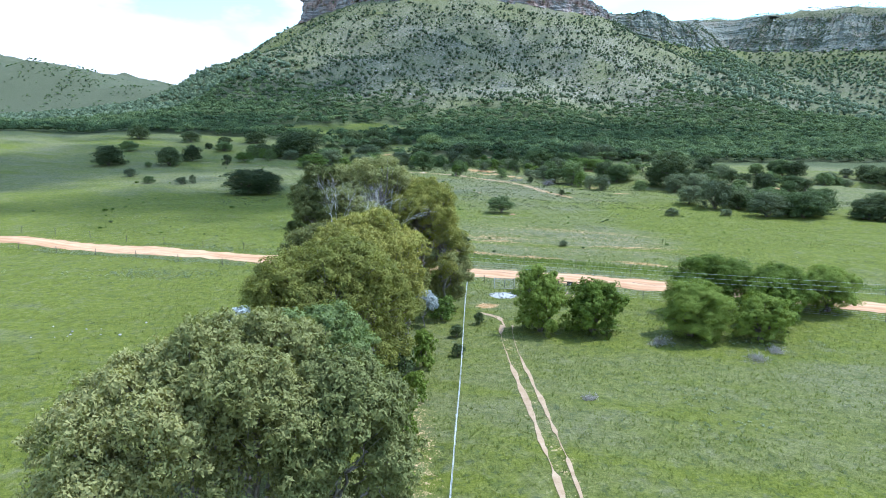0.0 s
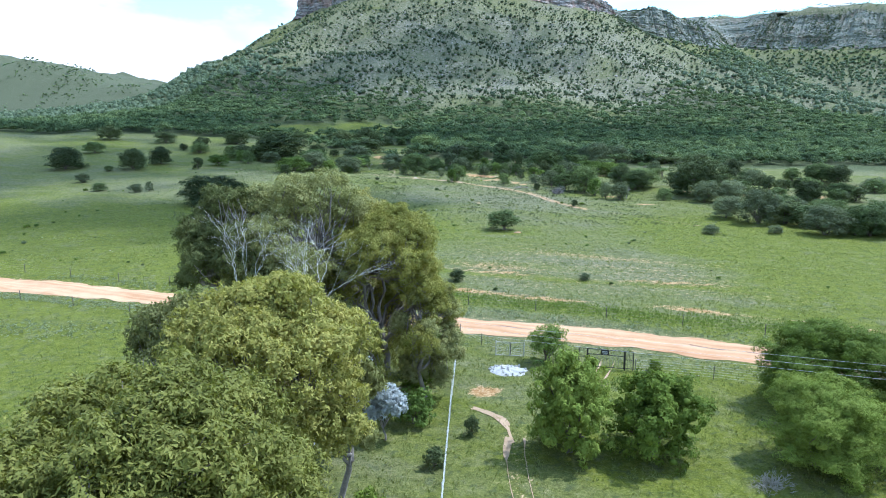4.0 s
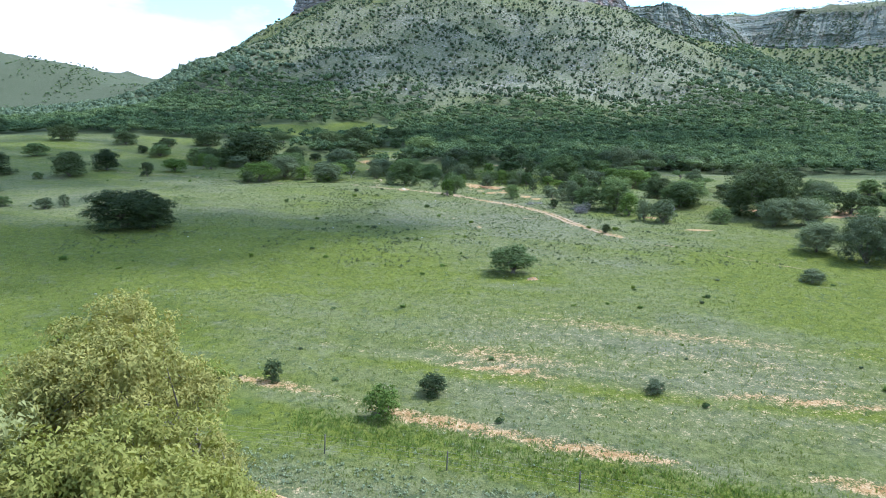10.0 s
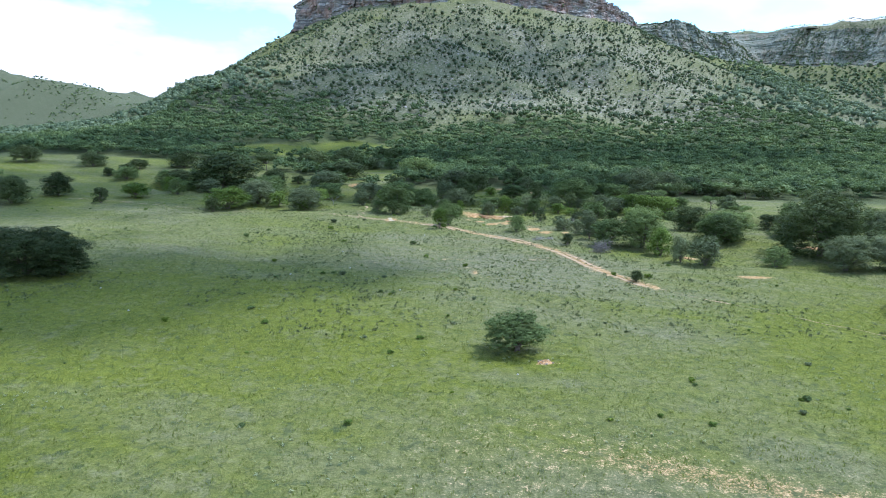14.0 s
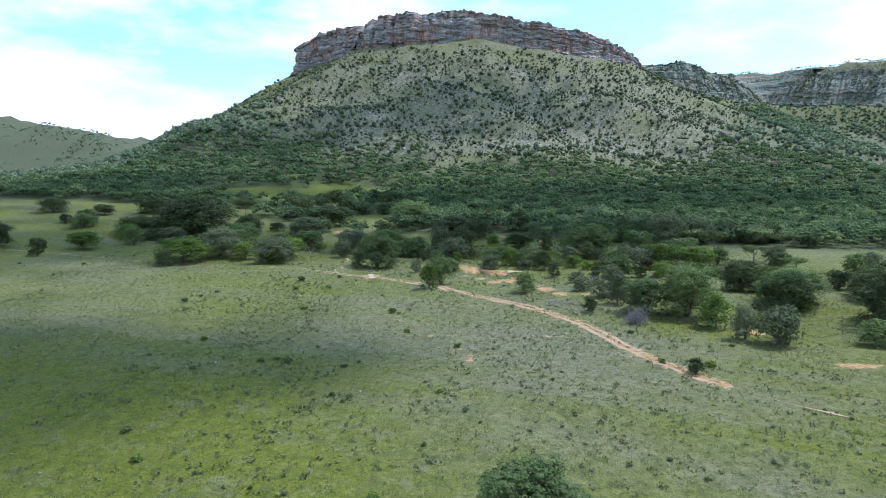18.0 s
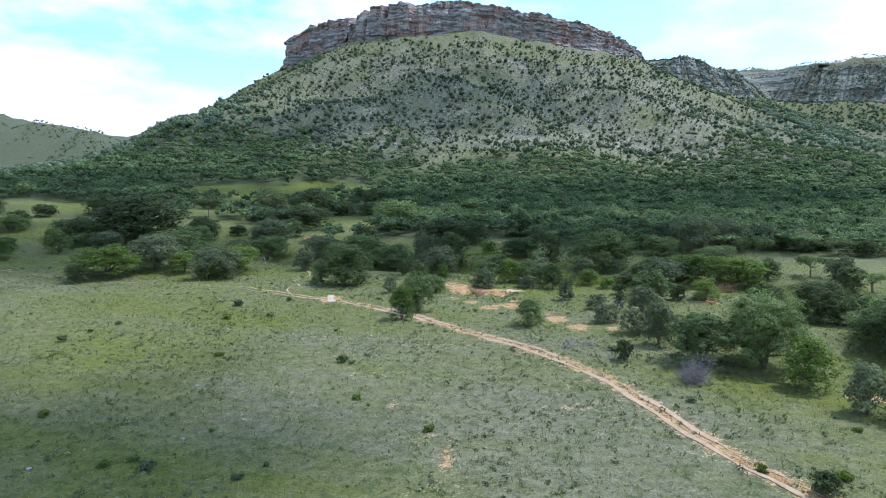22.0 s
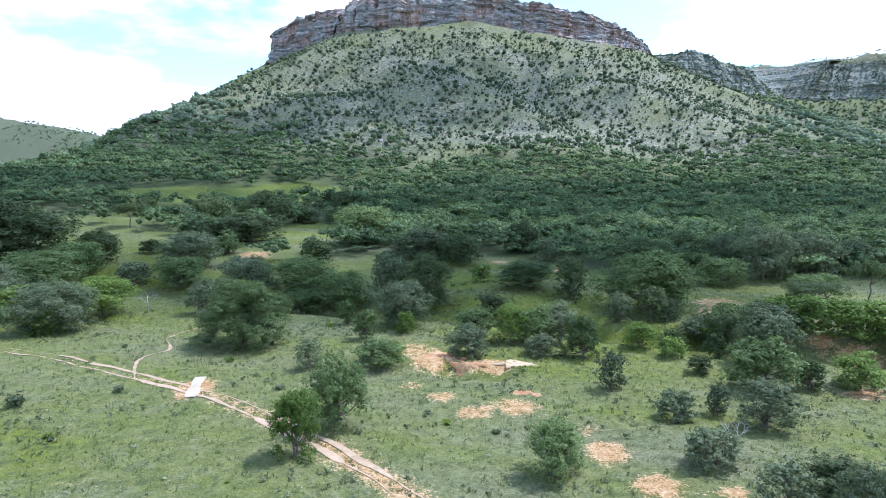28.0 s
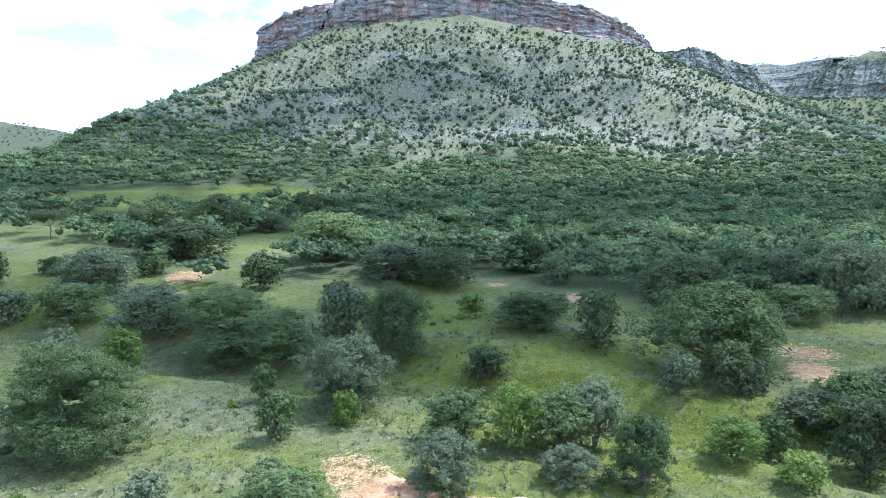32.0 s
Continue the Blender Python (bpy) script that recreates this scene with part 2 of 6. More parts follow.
PALE_BARK = plain("gum_bark", (0.13, 0.105, 0.09), (0.34, 0.30, 0.26), 1.4, 0.8, 0, 0.4, 0.02)
DEAD = plain("dead_wood", (0.52, 0.49, 0.45), (0.85, 0.81, 0.76), 3.0, 0.85, 0, 0.4, 0.01)
GREY_TWIG = plain("grey_twigs", (0.22, 0.20, 0.17), (0.46, 0.43, 0.375), 4.0, 0.9)
DARK_TWIG = plain("dark_twigs", (0.12, 0.11, 0.105), (0.26, 0.24, 0.23), 4.0, 0.9)
POST = plain("fence_post", (0.05, 0.045, 0.04), (0.15, 0.13, 0.11), 6.0, 0.8)
WIRE = plain("galvanised_wire", (0.50, 0.51, 0.50), (0.66, 0.67, 0.66), 5.0, 0.5, 0.0, 0.1)
BLACK = plain("black_paint", (0.012, 0.012, 0.013), (0.035, 0.034, 0.033), 9.0, 0.5)
RUBBLE = plain("white_rubble", (0.30, 0.295, 0.28), (0.50, 0.49, 0.465), 3.0, 0.9)
GUM = foliage("gum_leaves", (0.078, 0.092, 0.027), (0.198, 0.210, 0.072), (0.390, 0.375, 0.150), False, 0.6, 0.2, 0.5)
GUM_OLIVE = foliage("olive_gum_leaves", (0.088, 0.100, 0.020), (0.225, 0.228, 0.052), (0.440, 0.395, 0.110), False, 0.6, 0.28, 0.6)
GUM_BLUE = foliage("blue_gum_leaves", (0.115, 0.152, 0.052), (0.230, 0.282, 0.096), (0.380, 0.425, 0.165), False, 0.6, 0.26, 0.5)
GUM_GREY = foliage("grey_gum_leaves", (0.100, 0.105, 0.034), (0.235, 0.238, 0.084), (0.430, 0.400, 0.165), False, 0.6, 0.26, 0.45)
GUM_BROWN = foliage("brownish_gum_leaves", (0.092, 0.084, 0.034), (0.212, 0.190, 0.084), (0.400, 0.335, 0.160), False, 0.6, 0.2, 0.45)
GUM_GOLD = foliage("golden_gum_leaves", (0.104, 0.108, 0.028), (0.255, 0.245, 0.066), (0.470, 0.405, 0.130), False, 0.6, 0.24, 0.5)
SILVER = foliage("silver_leaves", (0.24, 0.26, 0.25), (0.37, 0.395, 0.385), (0.51, 0.535, 0.525), False, 0.6, 0.1)
LEAF = foliage("bush_leaves", (0.048, 0.072, 0.026), (0.128, 0.174, 0.062), (0.240, 0.298, 0.110))
LEAF_DARK = foliage("dark_bush_leaves", (0.031, 0.046, 0.019), (0.084, 0.110, 0.043), (0.162, 0.192, 0.082))
LEAF_GREY = foliage("greyish_bush_leaves", (0.062, 0.080, 0.042), (0.138, 0.165, 0.086), (0.245, 0.275, 0.152))
LEAF_LIME = foliage("fresh_bush_leaves", (0.062, 0.102, 0.018), (0.138, 0.198, 0.040), (0.240, 0.305, 0.078))
LEAF_BRIGHT = foliage("paddock_bush_leaves", (0.060, 0.096, 0.012), (0.152, 0.205, 0.030), (0.280, 0.330, 0.066))
WOODS = foliage("woodland_leaves", (0.040, 0.066, 0.031), (0.120, 0.168, 0.074), (0.248, 0.305, 0.128), True, 0.7, 0.25, 0.06)
# paler, bluer than WOODS: distance haze is put into the leaf colour
HAZED_BUSH = foliage("hazed_bush_leaves", (0.070, 0.102, 0.062), (0.160, 0.205, 0.124), (0.290, 0.340, 0.215), True, 0.7, 0.25, 0.05)
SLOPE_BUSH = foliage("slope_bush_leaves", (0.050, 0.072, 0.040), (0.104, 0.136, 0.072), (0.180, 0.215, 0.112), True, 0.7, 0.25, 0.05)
GRASS = foliage("grass_blades", (0.130, 0.156, 0.050), (0.188, 0.212, 0.074), (0.260, 0.278, 0.115), True, 0.7, 0.45)
PALE_GRASS = foliage("pale_grass_blades", (0.110, 0.134, 0.060), (0.160, 0.184, 0.086), (0.225, 0.245, 0.130), True, 0.7, 0.45)
GREY_HERB = foliage("grey_herbs", (0.190, 0.222, 0.122), (0.260, 0.290, 0.170), (0.340, 0.368, 0.230), True)


# ---- the lie of the land ----
RIM = [  # plan of the plateau's edge: x, y, foot of the cliff, top of the cliff
    (-150, 1500, 180, 215), (-190, 1150, 180, 198), (-197, 1033, 179, 203), (-170, 1030, 190, 226), (-140, 1015, 196, 235),
    (-112, 990, 199, 230), (-99, 947, 194, 212), (-80, 929, 194, 226), (-48, 915, 192, 229), (-20, 906, 193, 229), (49, 909, 197, 228),
    (115, 918, 188, 217), (185, 938, 182, 207), (230, 978, 184, 199), (268, 1050, 188, 194), (311, 1145, 187, 208),
    (358, 1142, 176, 216), (417, 1145, 162, 206), (462, 1157, 156, 190), (585, 1390, 186, 230), (631, 1345, 178, 230),
    (690, 1300, 172, 232), (745, 1245, 168, 226), (900, 1150, 166, 226), (1300, 1050, 165, 226), (2200, 1100, 120, 230)]
DONGA = [(-95, 352), (-45, 340), (-5, 322), (22, 313), (46, 300), (75, 287), (112, 266), (165, 236), (260, 215)]


def along(line, x, y):
    """Distance from the plan points to a polyline, with the piece and the share of it that is nearest."""
    best = np.full(x.shape, 1e9)
    piece, share = np.zeros(x.shape, int), np.zeros(x.shape)
    for i in range(len(line) - 1):
        ax, ay = line[i][:2]
        bx, by = line[i + 1][:2]
        dx, dy = bx - ax, by - ay
        u = np.clip(((x - ax) * dx + (y - ay) * dy) / (dx * dx + dy * dy), 0, 1)
        d = np.hypot(x - ax - u * dx, y - ay - u * dy)
        near = d < best
        best, piece, share = np.where(near, d, best), np.where(near, i, piece), np.where(near, u, share)
    return best, piece, share


def behind_rim(x, y):
    """True where a plan point lies on the plateau."""
    ring = [r[:2] for r in RIM] + [(2600, 2600), (200, 2600)]
    inside = np.zeros(x.shape, bool)
    for i in range(len(ring)):
        ax, ay = ring[i]
        bx, by = ring[(i + 1) % len(ring)]
        if ay == by:
            continue
        cross = ((ay > y) != (by > y)) & (x < (bx - ax) * (y - ay) / (by - ay) + ax)
        inside ^= cross
    return inside


def ramp(v, a, b):
    u = np.clip((v - a) / (b - a), 0, 1)
    return u * u * (3 - 2 * u)


def waves(x, y, size, seed):
    """Smooth irregular bumps between about -1 and 1."""
    r = np.random.RandomState(seed)
    out = 0
    for k in range(7):
        a, p, s = r.uniform(0, 2 * math.pi), r.uniform(0, 2 * math.pi), size * r.uniform(0.6, 1.7)
        out = out + np.sin((x * math.cos(a) + y * math.sin(a)) * 2 * math.pi / s + p)
    return out / 3.2


def land(x, y, fine=True):
    """Height of the ground."""
    x, y = np.asarray(x, float), np.asarray(y, float)
    z = np.interp(y, [100, 133, 177, 217, 240, 262, 277, 300, 340, 364, 414, 470], [0, 1.0, 2.2, 4.0, 4.9, 6.0, 6.6, 6.9, 8.2, 9, 9.6, 10])
    z = z - 1.2 * ramp(x, 30, 100) * ramp(y, 120, 170) * ramp(-y, -260, -200)
    z = z + np.minimum(0.055 * np.maximum(0, -x - 25), 13) * ramp(y, 250, 430)
    z = z + 14 * np.exp(-((x + 640) ** 2 / 260 ** 2 + (y - 850) ** 2 / 200 ** 2))
    d, i, u = along(RIM, x, y)
    foot = np.array([r[2] for r in RIM], float)
    top = np.array([r[3] for r in RIM], float)
    b = foot[i] + (foot[i + 1] - foot[i]) * u
    t = top[i] + (top[i + 1] - top[i]) * u
    d = d * (1 + 0.28 * ramp(-x, 190, 270))
    gully = d + 16 * waves(x, y, 150, 3) * ramp(d, 20, 160) * ramp(-d, -420, -300)
    q = np.interp(gully, [0, 60, 120, 180, 230, 275, 320, 400, 480, 560], [1, 0.80, 0.62, 0.46, 0.34, 0.25, 0.165, 0.08, 0.025, 0])
    z = z + (b - z) * q
    inside = behind_rim(x, y)
    z = np.where(inside, np.where(d > 20 + 34 * ramp(x, 340, 600), t - 1.5 + np.minimum(d * 0.03, 8) + ramp(x, 500, 580) * np.minimum(np.maximum(d - 50, 0) * 0.5, 24) * (1 + 0.2 * waves(x, y, 70, 33)), b - 3), z)
    far = ramp(y, 1900, 3000)
    ridge = 20 + ramp(y, 2700, 3500) * np.interp(x, [-4600, -2300, -1900, -1480, -1000, -500, 0], [410, 368, 295, 235, 180, 90, 30])
    ridge = ridge * (1 + 0.10 * ramp(y, 2700, 3200) * waves(x, y, 420, 23) + 0.05 * waves(x, y, 150, 24))
    z = np.where(inside, z, z * (1 - far) + far * ridge)
    g = along(DONGA, x, y)[0] + 2.2 * waves(x, y, 14, 5)
    z = z - 2.6 * (1 - ramp(g, 3.5, 8.5))
    pit = np.hypot((x - 21.5) / 6.2, (y - 283.4) / 2.5) + 0.26 * waves(x, y, 4.0, 6)
    z = z - 1.2 * (1 - ramp(pit, 0.62, 1.05))
    if fine:
        z = z + 0.12 * waves(x, y, 9, 1) + 0.35 * waves(x, y, 37, 2) * ramp(np.hypot(x - 12, y - 100), 40, 90)
    return z


# ---- meshes ----
def mesh_of(name, v, f, mat, smooth=False):
    v, f = np.asarray(v, np.float32).reshape(-1, 3), np.asarray(f, np.int32)
    me = bpy.data.meshes.new(name)
    me.vertices.add(len(v))
    me.vertices.foreach_set("co", v.ravel())
    me.loops.add(f.size)
    me.loops.foreach_set("vertex_index", f.ravel())
    me.polygons.add(len(f))
    me.polygons.foreach_set("loop_start", np.arange(0, f.size, f.shape[1], dtype=np.int32))
    me.polygons.foreach_set("use_smooth", np.full(len(f), smooth))
    me.update(calc_edges=True)
    me.materials.append(mat)
    return me


def part(name, me, parent, label=""):
    ob = new(name, me)
    ob.parent = parent
    return tagged(ob, label)


def joined(pieces):
    """One list of points and faces out of several."""
    vs, fs, n = [], [], 0
    for v, f in pieces:
        vs.append(v)
        fs.append(np.asarray(f) + n)
        n += len(v)
    return np.concatenate(vs), np.concatenate(fs)


def tube(points, radii, sides=6):
    """A tapered, bent stem through the points."""
    points = np.asarray(points, float)
    n = len(points)
    a = np.linspace(0, 2 * math.pi, sides, endpoint=False)
    way = np.gradient(points, axis=0)
    way /= np.linalg.norm(way, axis=1)[:, None] + 1e-9
    ref = np.where(np.abs(way[:, 2:]) > 0.9, np.array([[1.0, 0, 0]]), np.array([[0, 0, 1.0]]))
    s = np.cross(way, ref)
    s /= np.linalg.norm(s, axis=1)[:, None] + 1e-9
    t = np.cross(way, s)
    r = np.asarray(radii, float)[:, None, None]
    v = points[:, None] + r * (np.cos(a)[None, :, None] * s[:, None] + np.sin(a)[None, :, None] * t[:, None])
    i, j = np.meshgrid(np.arange(n - 1), np.arange(sides), indexing="ij")
    k = (j + 1) % sides
    f = np.stack([i * sides + j, i * sides + k, (i + 1) * sides + k, (i + 1) * sides + j], -1).reshape(-1, 4)
    return v.reshape(-1, 3), f


def bent(r, a, b, n=5, wobble=0.08):
    """Points from a to b that wander a little."""
    a, b = np.asarray(a, float), np.asarray(b, float)
    u = np.linspace(0, 1, n)[:, None]
    p = a + (b - a) * u
    p[1:-1] += r.normal(0, wobble * np.linalg.norm(b - a), (n - 2, 3))
    return p


def unit(v):
    return v / (np.linalg.norm(v, axis=-1, keepdims=True) + 1e-9)


def ball_20():
    """Points and faces of a rough ball."""
    lump = bmesh.new()
    bmesh.ops.create_icosphere(lump, subdivisions=1, radius=1.0)
    v, f = np.array([p.co[:] for p in lump.verts]), np.array([[p.index for p in q.verts] for q in lump.faces])
    lump.free()
    return v, f


BALL = ball_20()


def sprays(r, lobes, count, length, width, droop=0.0, inner=0.55, tufts=12, core=0.55, loose=0.15):
    """Leaf sprays in tufts all over the lobes (x, y, z, radius across, radius up), round a close leafy core."""
    lobes = np.asarray(lobes, float)
    w = lobes[:, 3] ** 2
    k = r.choice(len(lobes), count, p=w / w.sum())
    heads = unit(r.normal(0, 1, (len(lobes), tufts, 3)) + np.array([0, 0, 0.3]))
    reach = r.uniform(1 - loose, 1.02 + loose, (len(lobes), tufts))
    j = r.randint(0, tufts, count)
    head = heads[k, j]
    o = unit(head + r.normal(0, 0.36, (count, 3)))
    d = r.uniform(inner ** 2, 1.06, (count, 1)) ** 0.5 * reach[k, j][:, None]
    L = lobes[k]
    c = L[:, :3] + o * d * np.stack([L[:, 3], L[:, 3], L[:, 4]], 1)
    nrm = unit(o * 0.75 + (o - head) * 1.2 + r.normal(0, 0.36, (count, 3)) + np.array([0, 0, 0.25]))
    u = unit(np.cross(nrm, r.normal(0, 1, (count, 3))))
    if droop:
        u = unit(u * (1 - droop) + np.array([0, 0, -1.0]) * droop)
    v = unit(np.cross(nrm, u))
    s = r.uniform(0.6, 1.35, (count, 1))
    u, v = u * length * s / 2, v * width * s / 2
    pts = np.stack([c - u * 0.8 - v, c - u * 0.8 + v, c + u], 1).reshape(-1, 3)
    out = [(pts, np.arange(count * 3).reshape(-1, 3))]
    if core:
        for x, y, z, across, up in (lobes[-8:] if len(lobes) < 20 else np.concatenate([lobes[::2], lobes[-3:]])):
            out.append((np.array([x, y, z]) + BALL[0] * np.array([across, across, up]) * core * r.uniform(0.75, 1.2, (12, 1)), BALL[1]))
    return joined(out)


def tufted(r, clumps, tufts, leaves, leaf, droop=0.0, tuft=0.36, core=0.6, broad=0.62, up=0.35, deep=0.74):
    """Rounded clumps (x, y, z, radius across, radius up), each covered with small tufts of leaves that face outwards, round a close leafy core."""
    clumps = np.asarray(clumps, float)
    size = clumps[:, 3] ** 2
    each = np.maximum(4, np.round(tufts * size / size.mean())).astype(int)
    k = np.repeat(np.arange(len(clumps)), each)
    C = clumps[k]
    radii = np.stack([C[:, 3], C[:, 3], C[:, 4]], 1)
    head = unit(r.normal(0, 1, (len(k), 3)) + np.array([0, 0, up]))
    at = C[:, :3] + head * radii * r.uniform(deep, 1.06, (len(k), 1))
    ball = tuft * clumps[:, 3].mean() * r.uniform(0.7, 1.35, (len(k), 1))
    j = np.repeat(np.arange(len(k)), leaves)
    n = len(j)
    o = unit(r.normal(0, 1, (n, 3)) + head[j] * 0.7 + np.array([0, 0, 0.25]))
    c = at[j] + o * ball[j] * np.array([1, 1, 0.8]) * r.uniform(0.35, 1.08, (n, 1)) ** 0.6
    c[:, 2] -= droop * 0.5 * ball[j][:, 0] * r.uniform(0, 1.6, n) ** 2
    face = unit(o * 0.9 + head[j] * 0.45 + np.array([0, 0, 0.3]) + r.normal(0, 0.42, (n, 3)))
    u = unit(np.cross(face, r.normal(0, 1, (n, 3))))
    if droop:
        u = unit(u * (1 - droop) + np.array([0, 0, -1.0]) * droop)
    v = unit(np.cross(face, u))
    s = leaf * r.uniform(0.65, 1.35, (n, 1))
    u, v = u * s / 2, v * s * broad / 2
    out = [(np.stack([c - u * 0.8 - v, c - u * 0.8 + v, c + u], 1).reshape(-1, 3), np.arange(n * 3).reshape(-1, 3))]
    if core:
        for x, y, z, across, high in clumps:
            out.append((np.array([x, y, z]) + BALL[0] * np.array([across, across, high]) * core * r.uniform(0.8, 1.2, (12, 1)), BALL[1]))
    return joined(out)


def dome(r, width, height, lobes, low=0.06):
    """Lobes of a rounded, uneven crown that hangs low."""
    out = []
    for k in range(lobes):
        a, q = r.uniform(0, 2 * math.pi), math.sqrt(r.uniform(0, 1)) * 0.76
        rad = width / 2 * r.uniform(0.17, 0.33)
        top = height * (1 - 0.5 * q ** 2.4) * r.uniform(0.84, 1.04)
        z = top - rad * 0.7
        if k % 5 > 2 or (q > 0.5 and k % 5 > 0):
            z = r.uniform(low * height + rad * 0.55, max(z, low * height + rad * 0.6))
        out.append((q * width / 2 * math.cos(a), q * width / 2 * math.sin(a), z, rad, rad * r.uniform(0.62, 0.85)))
    for q in (0.40, 0.54, 0.66):
        out.append((width * r.uniform(-0.05, 0.05), width * r.uniform(-0.05, 0.05), height * q, width * 0.30, height * 0.22))
    return out


def umbrella(r, width, height, lobes):
    """Lobes of a flat-topped thorn tree."""
    out = []
    for _ in range(lobes):
        a, q = r.uniform(0, 2 * math.pi), math.sqrt(r.uniform(0, 1)) * 0.8
        rad = width / 2 * r.uniform(0.24, 0.36)
        out.append((q * width / 2 * math.cos(a), q * width / 2 * math.sin(a), height * r.uniform(0.72, 0.84) - q * height * 0.08, rad, rad * 0.4))
    return out


BUILT = {}


def bush_tree(kind, seed, width, height, leaves, mat, style="dome", stems=3, size=0.34, names=("bush_tree", ""), bark=None):
    """The first tree of its kind: an Empty with a trunk of several stems and a leafy crown."""
    r = np.random.RandomState(seed)
    root = new(names[0])
    root.empty_display_size = 0.5
    lobes = dome(r, width, height, 50, 0.0) if style == "dome" else umbrella(r, width, height, 16)
    wood, bonds, at = [], [], 0
    base = height * (0.16 if style == "dome" else 0.42)
    for k in range(stems):
        a = r.uniform(0, 2 * math.pi)
        knee = np.array([math.cos(a), math.sin(a), 0]) * width * 0.07 * (k > 0) + np.array([0, 0, base])
        wood.append(tube(bent(r, (0.12 * math.cos(a) * (k > 0), 0.12 * math.sin(a) * (k > 0), -0.3), knee, 4, 0.05), np.linspace(0.030, 0.021, 4) * height))
        if k:
            bonds.append((0, 1, at, at + 1))
        fork = at + 18
        at += 24
        for lobe in lobes[k::stems][:5]:
            wood.append(tube(bent(r, knee, np.array(lobe[:3]), 4, 0.07), np.linspace(0.017, 0.004, 4) * height, 4))
            bonds.append((fork, fork + 1, at, at + 1))
            at += 16
    points, faces = joined(wood)
    part("trunk", mesh_of("trunk", points, np.concatenate([faces, np.array(bonds)]), bark or BARK, True), root)
    part("crown", mesh_of("crown", *tufted(r, lobes, int(9 * (width / 6) ** 1.2), max(4, int(leaves * 2.1 / len(lobes) / int(9 * (width / 6) ** 1.2))), size, 0.1, 0.40, 0.3, 0.62, 0.6), mat, True), root)
    BUILT[kind] = (root, width, height)
    return root


KINDS = {  # width, height, sprays, leaves, form, stems, spray size, label
    "round_green": (6.0, 5.2, 2755, "LEAF", "dome", 3, 0.26, "round green bushveld tree with a dense crown"),
    "round_green_b": (6.0, 4.8, 2755, "LEAF", "dome", 4, 0.26, "spreading green bushveld tree with an uneven crown"),
    "paddock": (6.0, 5.2, 5600, "LEAF_BRIGHT", "dome", 3, 0.27, "bright green bush with a dense crown"),
    "paddock_b": (6.0, 4.8, 5600, "LEAF_BRIGHT", "dome", 4, 0.27, "bright green bush with an uneven crown"),
    "dark_round": (6.0, 5.0, 2900, "LEAF_DARK", "dome", 3, 0.26, "dense dark green evergreen bush"),
    "dark_round_b": (6.0, 5.4, 2900, "LEAF_DARK", "dome", 2, 0.26, "tall dark green bushveld tree"),
    "greyish": (6.0, 4.6, 2465, "LEAF_GREY", "dome", 3, 0.26, "grey-green bushwillow with a loose crown"),
    "greyish_b": (6.0, 5.6, 2175, "LEAF_GREY", "dome", 2, 0.26, "slender grey-green tree with a thin crown"),
    "lime": (6.0, 5.4, 2465, "LEAF_LIME", "dome", 2, 0.26, "fresh yellow-green bush in new leaf"),
    "thorn": (8.0, 4.8, 1885, "LEAF", "umbrella", 2, 0.26, "flat-topped thorn tree with an umbrella crown"),
    "thorn_dark": (8.0, 4.6, 1885, "LEAF_DARK", "umbrella", 1, 0.26, "dark flat-topped thorn tree"),
}
MATS = {"LEAF": LEAF, "LEAF_DARK": LEAF_DARK, "LEAF_GREY": LEAF_GREY, "LEAF_LIME": LEAF_LIME, "LEAF_BRIGHT": LEAF_BRIGHT}
NAMES = {"dark": "evergreen_tree", "greyish": "bushwillow", "thorn": "thorn_tree", "paddock": "paddock_bush"}
turn_dice = random.Random(11)


def plant(kind, x, y, width, height, group="bushveld trees", label=""):
    """One tree of that kind, scaled to a width and height, on the ground."""
    w, h, n, mat, style, stems, size, text = KINDS[kind]
    width, height = (width * 1.08, height * 1.0) if group == "roadside bushes" else (width * 1.18, height * 1.02)
    if width > 9:
        kind, w, h, n = kind + "_large", w * 2.1, h * 2.1, n * 5
    elif width < 4.2:
        kind, w, h, n, size = kind + "_small", w * 0.55, h * 0.55, n // 2, size * 0.72
    if y > 332:
        kind, n, size = kind + "_far", n // 2, size * 1.5
    elif ((y < 300 and -20 < x < 48) or group == "roadside bushes") and width >= 4.2:
        kind, n, size = kind + "_near", int(n * 2.5), size * 0.62
    first = kind not in BUILT
    if first:
        root = tagged(bush_tree(kind, len(BUILT) + 5, w, h, n, MATS[mat], style, stems, size, (NAMES.get(kind.split("_")[0], "bush_tree"), "")), text, "tree", group)
    root, w, h = BUILT[kind]
    z = float(land(x, y)) - 0.05
    s = width / w
    m = pose(x, y, z, 0, 0, turn_dice.uniform(0, 360)) @ Matrix.Diagonal((s, s, height / h, 1))
    if first:
        root.matrix_basis = m
        ob = root
    else:
        root_scale = root.scale.copy()
        ob = copy_thing(root, m @ Matrix.Diagonal((1 / root_scale.x, 1 / root_scale.y, 1 / root_scale.z, 1)))
    return tagged(ob, label, "", group)


